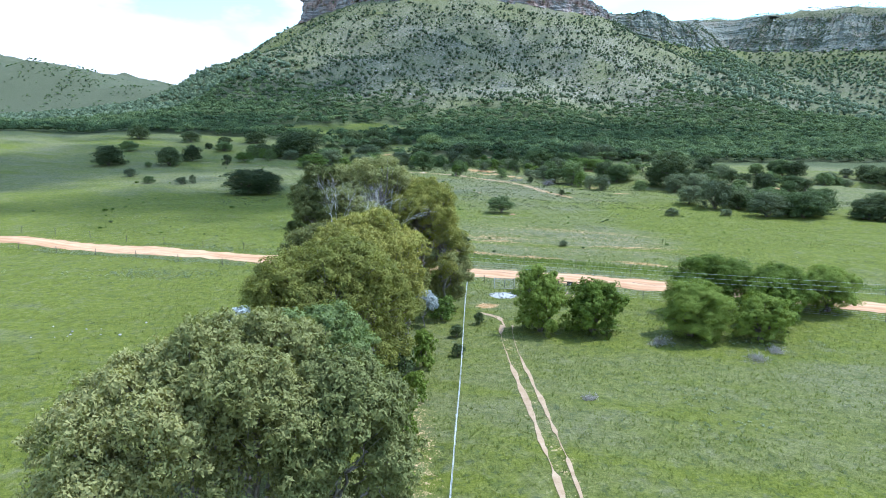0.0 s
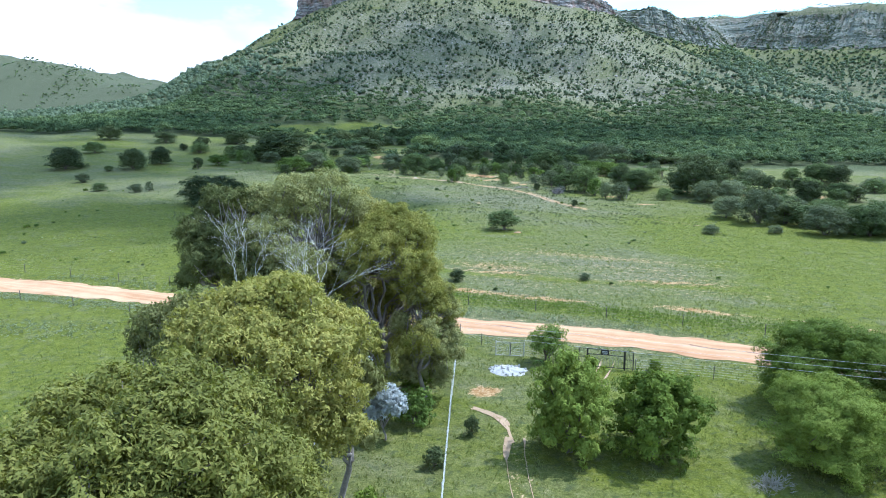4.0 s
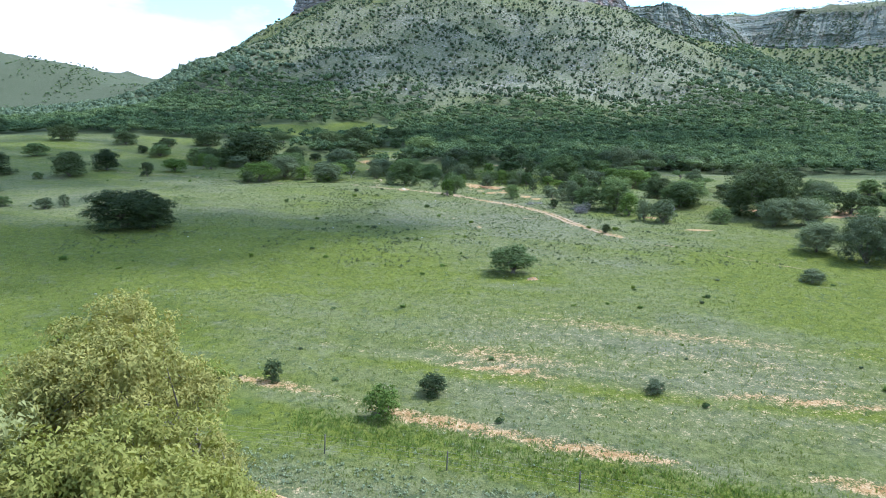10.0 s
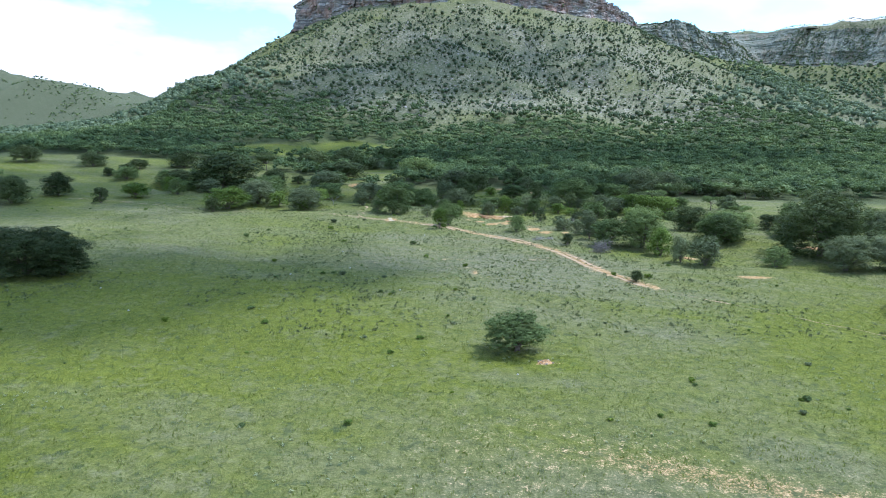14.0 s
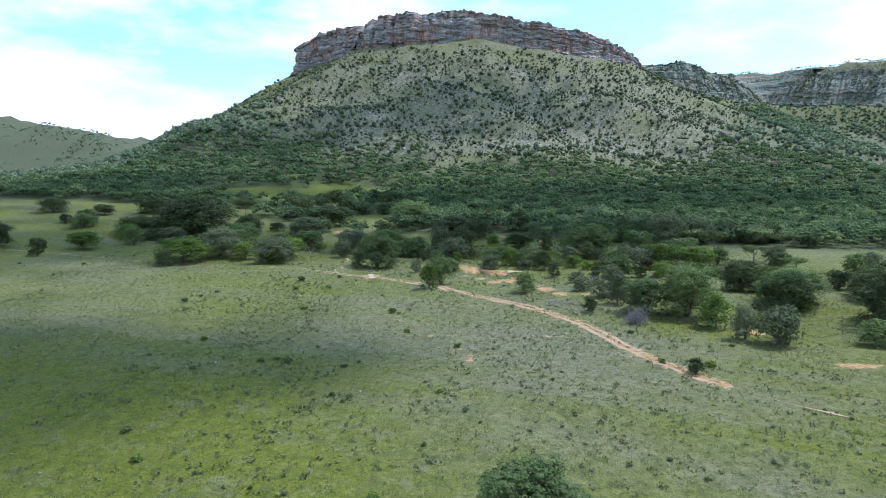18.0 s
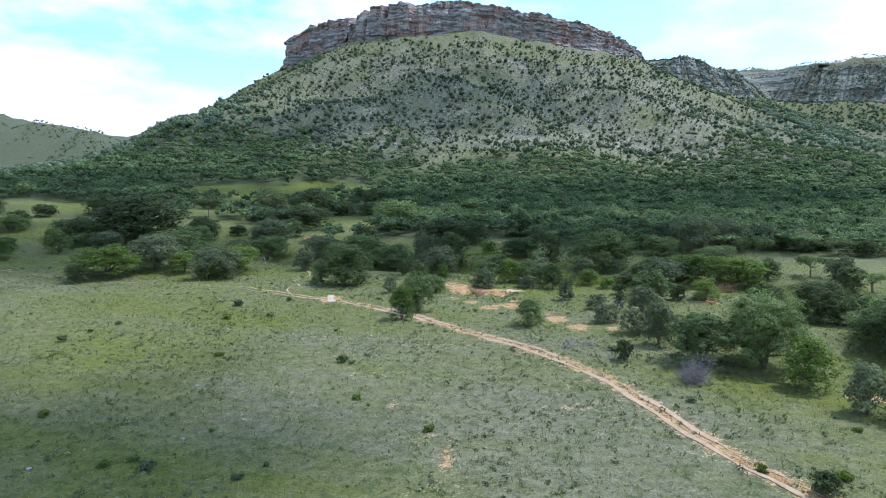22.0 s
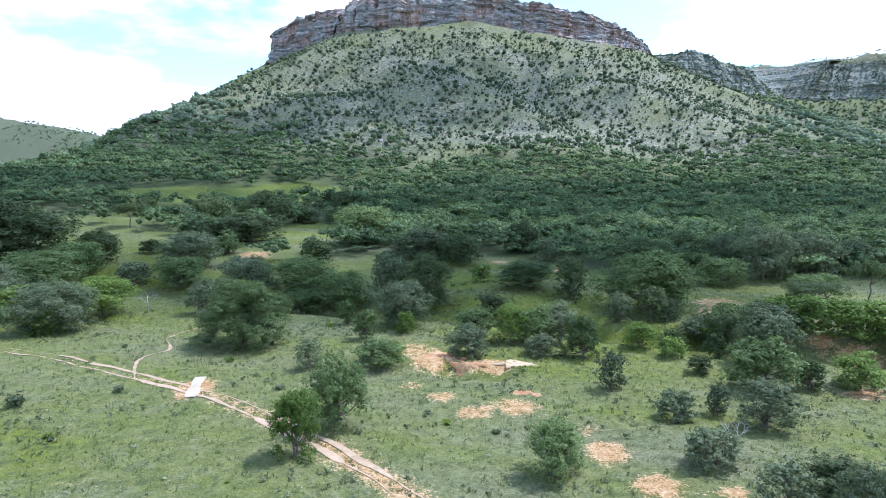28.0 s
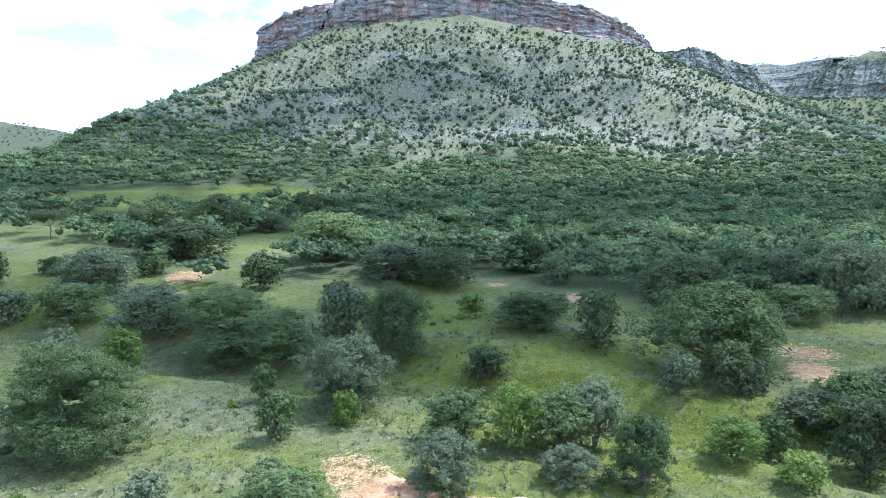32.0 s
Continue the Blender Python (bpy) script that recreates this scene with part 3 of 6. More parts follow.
# ---- the ground ----
ROAD_LINE = [(-420, 246), (-200, 176), (-92, 141.7), (-70, 135), (-55, 130.6), (-40, 126), (-32, 123.2), (3.5, 112.7), (17, 109.3), (27.5, 105.9), (39.5, 100.8), (62, 90), (110, 67), (230, 10)]
TRACK_LINE = [(-110, 318), (-60, 301), (-28, 289.4), (-17.6, 284.6), (-10.3, 281.2), (-3.3, 276.8), (1.9, 273), (8.2, 267), (13.7, 261.8), (18.4, 256.4), (23.5, 251.4),
              (28, 245.4), (31.8, 238), (34.6, 229), (37, 221), (39.8, 214.5), (43.5, 209.5)]
LANE_LINE = [(9.6, -20), (9.5, 20), (9.55, 41), (9.5, 51), (9.05, 65), (8.9, 76), (9.6, 82.5)]
GATE_LINE = [(18.2, 93.2), (19.4, 95), (20.9, 98), (21.9, 100.6)]
SPUR_LINE = [(9.2, 81), (8.6, 85), (6.9, 87.2), (5.6, 87.8)]
WASH_LINE = [(-12, 137.5), (-1.9, 133.2), (5.6, 128.8), (10.8, 126.9), (16.7, 124.4), (23.8, 122.2), (32.1, 120.2), (37.4, 118.4), (44, 114.9), (60, 108)]
OLD_WASH = [(-6, 145), (4, 141), (12.7, 137.9), (23.7, 133.9), (32.9, 131.6), (44.7, 129.2), (60, 124)]
BARE = [  # x, y, radii and strength of the patches of bare earth
    (18.0, 287.1, 2.4, 3.6, 0.9), (24.6, 286.2, 4.0, 1.5, 0.9), (16.1, 290.8, 3.4, 3.0, 0.62), (21.9, 272.2, 1.6, 1.6, 0.8), (25.9, 273.5, 2.6, 2.8, 0.72), (19.3, 275.7, 1.4, 1.7, 0.8), (16.4, 278.8, 1.1, 1.2, 0.8),
    (31.5, 264.3, 1.9, 2.4, 0.85), (33.5, 258.7, 2.0, 2.2, 0.85), (37.8, 257.4, 1.4, 1.4, 0.8), (30.9, 268.5, 1.6, 1.0, 0.7), (59.7, 313.6, 2.8, 5, 0.9), (62.3, 321, 4.5, 4, 0.72), (64.8, 297.1, 2.0, 2.2, 0.85),
    (58.0, 276.7, 2.4, 1.4, 0.85), (42.9, 349, 2.2, 7, 0.8)]
BARE_FAR = [(31.2, 361.3, 2.6, 2.7, 0.7), (-24.1, 368, 4, 7, 0.8), (-3.6, 277.6, 1.4, 3.4, 1.2), (7.6, 91.8, 1.7, 1.4, 1.1), (-1.5, 47, 2.6, 18, 0.42), (21.4, 176.2, 1.3, 0.9, 0.9), (68.2, 294, 4, 3, 0.75),
            (86, 243, 4, 2, 0.7), (101.2, 240, 3, 4.5, 0.95), (108.5, 239.5, 3.8, 5, 0.95), (120, 231, 5, 3, 0.85), (56.9, 233.2, 2.4, 1.6, 0.9), (62, 215.8, 4, 1.4, 0.8), (15.2, 219, 0.8, 4.4, 0.75)]
DRAIN_LINE = [(-40, 141), (-20, 133.5), (-2.8, 127.2), (4.7, 125.4), (12.5, 122.7), (22.3, 118.6), (30.8, 114.4), (39.1, 108.2), (60, 98), (110, 74)]
OPEN = [  # clearings in the woodland: x, y, radii
    (-74, 482, 46, 26), (-44, 505, 22, 18), (-20, 402, 13, 34), (1, 358, 15, 9), (28, 317, 27, 8), (40, 303, 20, 9), (80, 322, 22, 9), (-62, 428, 30, 14), (30, 362, 8, 5),
    (74, 344, 10, 4), (44, 345, 8, 5), (-45, 365, 16, 14), (-36, 345, 9, 9)]


def spots(rows, x, y):
    out = np.zeros(x.shape)
    for a, b, p, q, *s in rows:
        out = np.maximum(out, (s[0] if s else 1) * np.exp(-(((x - a) / p) ** 2 + ((y - b) / q) ** 2) ** 1.5))
    return out


def woodland(x, y):
    """How thickly the bush stands, from 0 to 1."""
    rim = along(RIM, x, y)[0]
    don = along(DONGA, x, y)[0]
    edge = np.interp(x, [-400, -130, -95, -70, -40, 0, 45, 62, 100, 140, 200, 400], [432, 440, 425, 400, 372, 362, 356, 338, 338, 322, 300, 250])
    w = ramp(y + 7 * waves(x, y, 40, 9), edge - 8, edge + 12)
    high = np.interp(x, [-400, -260, -150, -60, 150, 280, 420], [50, 100, 200, 285, 320, 210, 20])
    w = w * ramp(rim + 25 * waves(x, y, 60, 8), high - 25, high + 55)
    w = w * (1 - 0.42 * ramp(x, 210, 300) * ramp(y, 620, 720))
    w = w * (1 - np.clip(1.6 * spots(OPEN, x, y), 0, 1))
    return np.where(behind_rim(x, y), 0, np.clip(w, 0, 1))


def spaced(a, b, step, lo, hi, grow):
    """Even steps between a and b, then wider and wider ones out to lo and hi."""
    mid = list(np.arange(a, b + 0.01, step))
    s, left = step, []
    while (left[-1] if left else a) > lo:
        s *= grow
        left.append((left[-1] if left else a) - s)
    s, right = step, []
    while (right[-1] if right else b) < hi:
        s *= grow
        right.append((right[-1] if right else b) + s)
    return np.array(left[::-1] + mid + right)


def build_ground():
    gx = spaced(-60, 100, 1.4, -4600, 4600, 1.055)
    gy = np.concatenate([spaced(30, 330, 1.15, -900, 331, 1.1)[:-1], spaced(333, 640, 3.2, 333, 4700, 1.025)[0:]])
    gy = np.unique(np.round(gy, 3))
    X, Y = np.meshgrid(gx, gy)
    Z = land(X, Y)
    n, m = X.shape
    i, j = np.meshgrid(np.arange(n - 1), np.arange(m - 1), indexing="ij")
    f = np.stack([i * m + j, i * m + j + 1, (i + 1) * m + j + 1, (i + 1) * m + j], -1).reshape(-1, 4)
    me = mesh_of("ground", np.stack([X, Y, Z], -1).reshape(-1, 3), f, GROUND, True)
    x, y = X.ravel(), Y.ravel()
    rim = along(RIM, x, y)[0]
    across = y + 0.36 * x
    soil = np.maximum(spots(BARE, x, y), spots(BARE_FAR, x, y))
    soil = np.maximum(soil, (0.30 + 0.26 * ramp(x, -16, -4) + 0.16 * ramp(x, 4, 14)) * np.exp(-(along(TRACK_LINE, x, y)[0] / 1.7) ** 2))
    soil = np.maximum(soil, 0.34 * np.exp(-(along(LANE_LINE, x, y)[0] / 1.6) ** 2))
    streak = np.clip(waves(x * 0.25, across * 2.2, 14, 21) - 0.15, 0, 1)
    worn = ramp(across, 132, 140) * ramp(-across, -176, -160) * ramp(x, -6, 14) * ramp(-x, -75, -40)
    soil = np.maximum(soil, worn * (0.29 + 0.22 * streak))
    scuffs = ramp(across, 205, 225) * ramp(-across, -275, -255) * ramp(x, -18, 0) * ramp(-x, -46, -34)
    soil = np.maximum(soil, scuffs * (0.10 + 0.26 * np.clip(waves(x + 0.4 * y, y * 1.8, 11, 22) - 0.2, 0, 1)))
    for line, much, wide_ in ((WASH_LINE, 0.84, 1.25), ([(x_, y_ + 2.2) for x_, y_ in OLD_WASH], 0.60, 1.1)):
        soil = np.maximum(soil, much * np.exp(-(along(line, x, y)[0] / wide_) ** 2) * (0.72 + 0.4 * waves(x * 0.5, across, 9, 25)))
    verge = np.exp(-((along(ROAD_LINE, x, y)[0] - 3.6) / 1.0) ** 2)
    soil = np.maximum(soil, 0.40 * verge)
    lush = 0.42 + 0.14 * waves(x, y, 55, 13) + 0.16 * ramp(x, -5, 20) * ramp(y, 190, 215) + 0.28 * ramp(-y, -225, -170)
    lush = lush + 0.50 * ramp(-x, 12, 30) * ramp(-y, -200, -150)
    drain = np.exp(-(along(DRAIN_LINE, x, y)[0] / 2.6) ** 4) * ramp(x, -45, -5)
    lush = lush + 0.9 * drain
    lush = lush + 0.60 * ramp(x, 38, 62) * ramp(y, 100, 125) * ramp(-y, -205, -180)
    lush = lush + 0.35 * ramp(x, 11, 16) * ramp(y, 62, 75) * ramp(-y, -102, -92)
    lush = lush + 0.55 * spots([(28, 317, 27, 9), (-74, 482, 50, 30), (-44, 505, 24, 20), (40, 300, 18, 10), (20.5, 176, 5, 2.6), (18, 340, 10, 12)], x, y)
    lush = lush + 0.8 * np.exp(-(along(OLD_WASH, x, y)[0] / 1.3) ** 2) * ramp(x, -2, 6)
    lush = lush - 0.35 * worn + 0.58 * ramp(-x, -14, 12) * ramp(y, 155, 190) * (0.35 + 0.65 * ramp(-y, -240, -195)) - 0.25 * scuffs
    stony = ramp(-rim, -345, -270) * np.interp(x, [-330, -150, -80, 220, 300, 420], [0.1, 0.55, 0.88, 0.88, 0.6, 0.5])
    stony = np.clip(stony * (0.88 + 0.25 * waves(x, y, 70, 17)) - 0.34 * np.exp(-((rim - 15) / 55) ** 2), 0, 1)
    stony = np.where(behind_rim(x, y), 0.7, stony)
    # far hills: extra stone and litter colour stands in for distance haze
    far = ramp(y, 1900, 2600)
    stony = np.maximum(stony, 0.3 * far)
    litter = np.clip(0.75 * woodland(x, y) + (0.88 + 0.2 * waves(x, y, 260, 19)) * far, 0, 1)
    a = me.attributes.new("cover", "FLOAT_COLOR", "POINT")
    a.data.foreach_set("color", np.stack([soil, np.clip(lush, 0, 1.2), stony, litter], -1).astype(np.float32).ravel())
    tagged(new("ground", me), "grassy veld that rises to a stony, bush-covered mountain slope", "ground", "", "structure")


build_ground()


def smooth_line(line, step):
    """Points every step metres along a curve through the given ones."""
    p = np.array(line, float)
    p = np.concatenate([[2 * p[0] - p[1]], p, [2 * p[-1] - p[-2]]])
    out = []
    for k in range(1, len(p) - 2):
        n = max(2, int(np.linalg.norm(p[k + 1] - p[k]) / step))
        for u in np.linspace(0, 1, n, endpoint=False):
            a, b, c, d = p[k - 1:k + 3]
            out.append(0.5 * (2 * b + (c - a) * u + (2 * a - 5 * b + 4 * c - d) * u ** 2 + (3 * b - a - 3 * c + d) * u ** 3))
    return np.array(out)


def strip(line, offset, width, lift, mat, name, seed, columns=5, step=0.7, ragged=0.22, crown=0.0, gaps=0.0, tapered=False):
    """A worn band of earth laid along a line, with uneven edges."""
    r = np.random.RandomState(seed)
    p = smooth_line(line, step)
    way = unit(np.gradient(p, axis=0))
    side = np.stack([way[:, 1], -way[:, 0]], 1)
    n = len(p)
    mid = offset + 0.05 * np.convolve(r.normal(0, 1, n + 8), np.ones(9) / 3, "valid")
    half = width / 2 * (1 + ragged * np.convolve(r.normal(0, 1, (n + 4)), np.ones(5) / 2.2, "valid"))
    half = np.maximum(half, width * 0.12)
    if gaps:
        half = half * (0.15 + 0.85 * ramp(np.convolve(r.normal(0, 1, n + 12), np.ones(13) / 3.6, "valid"), gaps - 0.6, gaps + 0.5))
    if tapered:
        half = half * np.sin(np.linspace(0.02, math.pi - 0.02, n)) ** 0.5
    u = np.linspace(-1, 1, columns)
    xy = p[:, None] + side[:, None] * (mid[:, None] + half[:, None] * u[None])[..., None]
    z = land(xy[..., 0], xy[..., 1]) + lift + crown * (1 - u[None] ** 2)
    v = np.concatenate([xy, z[..., None]], -1).reshape(-1, 3)
    i, j = np.meshgrid(np.arange(n - 1), np.arange(columns - 1), indexing="ij")
    f = np.stack([i * columns + j, i * columns + j + 1, (i + 1) * columns + j + 1, (i + 1) * columns + j], -1).reshape(-1, 4)
    return new(name, mesh_of(name, v, f, mat, True))


tagged(strip(ROAD_LINE, 0, 5.8, 0.06, ROAD, "road", 1, 11, 0.6, 0.07, 0.10), "salmon-coloured dirt road with worn wheel paths", "road", "", "structure")
# thin, ragged strips of darker colour along the road
RILL = plain("dark_earth", (0.16, 0.08, 0.05), (0.33, 0.19, 0.12), 1.5, 0.95)
for k, (a, b, off) in enumerate((((6, 112.4), (17, 109.2), 0.4), ((19, 108.8), (42, 99.6), -0.3))):
    tagged(strip([a, ((a[0] + b[0]) / 2, (a[1] + b[1]) / 2 + 0.5), b], off, 0.15, 0.19, RILL, "wheel_rut", 30 + k, 3, 0.4, 1.1, 0, 0.1, True), "dark washed-out wheel rut in the dirt road", "rut", "", "structure")
for k, off in enumerate((-0.72, 0.72)):
    tagged(strip(LANE_LINE, off * 0.95, 0.42 - 0.08 * k, 0.06, TRACK, "wheel_track", 3 + k, 4, 0.8, 0.3, 0, -0.7 + 0.5 * k), "pale sandy wheel track worn through the grass", "track", "", "structure")
    tagged(strip(GATE_LINE, off * 0.9, 0.26, 0.06, TRACK, "wheel_track", 17 + k, 4, 0.6, 0.4, 0, 0.35), "faint wheel track that leads through the gate", "track", "", "structure")
    tagged(strip(TRACK_LINE[:4], off * 0.95, 0.34, 0.07, TRACK, "wheel_track", 27 + k, 3, 0.5, 0.4, 0, 0.3), "faint overgrown wheel track across the veld", "track", "", "structure")
    tagged(strip(TRACK_LINE[3:], off * 0.85, 0.60, 0.05, TRACK, "wheel_track", 7 + k, 5, 0.8, 0.24, 0, -0.3), "pale sandy wheel track across the veld", "track", "", "structure")
tagged(strip(SPUR_LINE, 0, 1.0, 0.06, TRACK, "sandy_path", 12, 4, 0.5, 0.35), "short sandy path to the fence", "path", "", "structure")
tagged(strip([(-10.8, 281), (-13.2, 287), (-12.4, 293), (-15, 299), (-13, 306), (-17, 316)], 0, 0.34, 0.06, TRACK, "footpath", 14, 3, 0.5, 0.4, 0, 0.0), "narrow winding footpath through the grass", "path", "", "structure")
tagged(strip([(43.5, 209.5), (48, 204), (56, 196), (70, 184)], 0, 0.5, 0.05, TRACK, "wheel_track", 15, 3, 0.6, 0.4, 0, 0.2), "faint grassy wheel track", "track", "", "structure")


def build_cliff(name, first, last, seed, label, easy=0.0, grown=0.02, mat=ROCK):
    """The rock wall under the plateau's edge: level beds, ledges and upright joints."""
    r = np.random.RandomState(seed)
    pts = np.array(RIM[first:last + 1], float)
    p = smooth_line(pts, 1.9)
    way = unit(np.gradient(p[:, :2], axis=0))
    side = np.stack([way[:, 1], -way[:, 0]], 1)
    n, rows = len(p), 34
    s = np.concatenate([[0], np.cumsum(np.linalg.norm(np.diff(p[:, :2], axis=0), axis=1))])
    h = np.linspace(0, 1, rows)
    beds = np.cumsum(r.uniform(0.0, 1.0, rows) * (r.uniform(0, 1, rows) < 0.4))
    beds = beds / beds.max()
    joint = np.zeros(n)
    for size, amount in ((80, 6.0), (33, 3.2)):
        a = np.arange(0, s[-1] + size * 2, size)
        a = np.sort(a + r.uniform(-0.4, 0.4, len(a)) * size)
        joint += np.interp(s, a, r.uniform(-1, 1, len(a)) * amount)
    out_ = joint[:, None] + (7 + 3 * easy) * (0.5 - np.interp(np.clip(h[None] + 0.05 * waves(s, s * 0, 70, seed + 7)[:, None] + 0.03 * waves(s, s * 0, 17, seed + 8)[:, None], 0, 1), h, beds)) - easy * 16 * h[None] + r.normal(0, 0.3, (n, rows))
    for wide_, tall_, amount in ((26, 12, 2.2), (11, 6, 1.7), (5.5, 3, 1.1)):
        cols = np.sort(r.uniform(0, s[-1], max(3, int(s[-1] / wide_))))
        lays = np.sort(r.uniform(0, rows, max(2, int(rows / tall_ * 1.4))))
        cell = r.uniform(-1, 1, (len(cols) + 1, len(lays) + 1))
        lean_ = np.searchsorted(lays, np.arange(rows))
        shift = r.normal(0, wide_ * 0.25, len(lays) + 1)[lean_]
        col = np.searchsorted(cols, (s[:, None] + shift[None]).ravel()).reshape(n, rows)
        out_ = out_ + amount * cell[col, np.broadcast_to(lean_[None], (n, rows))]
    for at_ in r.uniform(0, s[-1], max(2, int(s[-1] / 22))):
        out_ = out_ - r.uniform(2.5, 7.0) * np.exp(-((s - at_) / r.uniform(1.6, 4.0)) ** 2)[:, None] * (0.6 + 0.4 * h[None])
    lowz, topz = p[:, 2] - 5, p[:, 3] + easy * 2.8 + 1.6 * waves(s, s * 0, 41, seed) + 1.3 * waves(s, s * 0, 9, seed + 1) + 2.2 * easy * waves(s, s * 0, 110, seed + 2) + r.normal(0, 0.4, n)
    Z = lowz[:, None] + (topz - lowz)[:, None] * h[None] + r.normal(0, 0.25, (n, rows))
    XY = p[:, None, :2] + side[:, None] * out_[..., None]
    v = np.concatenate([XY, Z[..., None]], -1)
    lid = np.concatenate([p[:, :2] - side * (easy * 16 + 36 + 36 * ramp(p[:, :1], 340, 600)), (topz + 0.6)[:, None]], -1)[:, None]
    v = np.concatenate([v, lid], 1)
    rows += 1
    i, j = np.meshgrid(np.arange(n - 1), np.arange(rows - 1), indexing="ij")
    f = np.stack([i * rows + j, (i + 1) * rows + j, (i + 1) * rows + j + 1, i * rows + j + 1], -1).reshape(-1, 4)
    tagged(new(name, mesh_of(name, v.reshape(-1, 3), f, mat)), label, "cliff", "", "structure")
    keep = r.uniform(0, 1, (n, rows - 6)) < grown * (0.4 + 1.2 * (waves(s, s * 0, 60, seed + 5)[:, None] > 0))
    return v[:, 4:-2][keep]


LEDGES = np.concatenate([
    build_cliff("cliff_left", 1, 6, 41, "weathered grey sandstone buttress of the mountain", 0.2, 0.015),
    build_cliff("cliff_main", 6, 14, 42, "banded grey and rust-red sandstone cliff round the flat summit", 0.0, 0.008),
    build_cliff("cliff_second", 14, 18, 43, "layered grey sandstone cliff of the second summit", 1.6, 0.15, MOSSY),
    build_cliff("cliff_right", 18, 25, 44, "broken sandstone cliffs of the far ridge", 3.0, 0.30, MOSSY)])


# ---- woods and shrubs too many to count ----
def template(r, width, height, leaves, size, style, lobes, core):
    """A plant of about a metre across: overlapping leafy lobes, rounded or flat-topped."""
    if lobes < 4:
        rows = [(r.uniform(-0.14, 0.14), r.uniform(-0.14, 0.14), height * r.uniform(0.42, 0.56), width * r.uniform(0.3, 0.42), height * 0.44) for _ in range(lobes)]
    else:
        rows = []
        for k in range(lobes):
            a, q = r.uniform(0, 2 * math.pi), math.sqrt((k + 0.5) / lobes) * 0.68
            rad = width / 2 * r.uniform(0.26, 0.42)
            if style == "dome":
                z = height * (1 - 0.62 * q ** 2) * r.uniform(0.8, 1.05) - rad * 0.75
            else:
                z, q = height * r.uniform(0.70, 0.84), q * 1.15
            rows.append((q * width / 2 * math.cos(a), q * width / 2 * math.sin(a), max(z, rad * 0.5), rad, rad * (0.72 if style == "dome" else 0.42)))
    return tufted(r, rows, 5, max(2, int(leaves / len(rows) / 5)), size, 0.0, 0.5, core, 0.8, 0.8)


def scatter(name, points, sizes, leaves, leaf, seed, label, category, mat, flat=0.25, tall=0.8, lobes=8, z=None, core=0.70):
    """Many plants in one mesh, each turned, sized and toned on its own."""
    r = np.random.RandomState(seed)
    forms = [template(r, 1.0, tall, leaves, leaf, "umbrella" if r.uniform() < flat else "dome", lobes, core) for _ in range(9)]
    z = land(points[:, 0], points[:, 1]) if z is None else z
    a, which, stretch_ = r.uniform(0, 2 * math.pi, len(points)), r.randint(0, 9, len(points)), r.uniform(0.78, 1.25, len(points))
    v, f, start = [], [], 0
    for k in range(len(points)):
        t, faces = forms[which[k]]
        c, s = math.cos(a[k]) * sizes[k], math.sin(a[k]) * sizes[k]
        v.append(np.stack([t[:, 0] * c - t[:, 1] * s + points[k, 0], t[:, 0] * s + t[:, 1] * c + points[k, 1], t[:, 2] * (stretch_[k] * sizes[k]) + z[k]], 1).astype(np.float32))
        f.append(faces + start)
        start += len(t)
    me = mesh_of(name, np.concatenate(v), np.concatenate(f), mat, True)
    per = np.array([len(q) for q in v])
    tone = np.repeat(np.clip(r.normal(0.5, 0.27, len(points)), 0, 1), per)
    me.attributes.new("tone", "FLOAT", "POINT").data.foreach_set("value", tone.astype(np.float32))
    return tagged(new(name, me), label, category, "", "stuff")


def sown(x0, x1, y0, y1, step, seed, share):
    """Plan points on a shaken grid, kept by the share (0 to 1) that stands there, and seen from the valley."""
    r = np.random.RandomState(seed)
    x, y = np.meshgrid(np.arange(x0, x1, step), np.arange(y0, y1, step))
    x, y = x.ravel() + r.uniform(-0.5, 0.5, x.size) * step, y.ravel() + r.uniform(-0.5, 0.5, x.size) * step
    keep = (np.abs(x - 10) < 50 + 0.73 * y) & (r.uniform(0, 1, x.size) < share(x, y))
    return np.stack([x[keep], y[keep]], 1)


dice = np.random.RandomState(77)
near = sown(-330, 400, 335, 470, 4.6, 1, woodland)
scatter("woodland_near", near, dice.uniform(4.6, 9.6, len(near)), 220, 0.066, 2, "dense green bushveld at the foot of the mountain", "woodland", WOODS, 0.4, 0.66, 11, None, 0.55)
mid = sown(-480, 560, 470, 700, 6.0, 3, woodland)
scatter("woodland_middle", mid, dice.uniform(5.0, 9.6, len(mid)), 48, 0.13, 4, "dense dark green bushveld below the slope", "woodland", WOODS, 0.4, 0.66, 6, None, 0.75)
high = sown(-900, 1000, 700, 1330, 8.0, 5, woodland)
scatter("woodland_high", high, dice.uniform(4.8, 9.2, len(high)), 12, 0.26, 6, "bush in the mountain's side valleys", "woodland", HAZED_BUSH, 0.2, 0.62, 2, None, 0.92)


def slope_share(x, y):
    rim = along(RIM, x, y)[0]
    s = 0.85 * ramp(rim, 4, 30) * ramp(-rim, -420, -330) * (1 - woodland(x, y)) * (0.75 + 0.5 * waves(x, y, 55, 31))
    return np.where(behind_rim(x, y), 0.0, s)


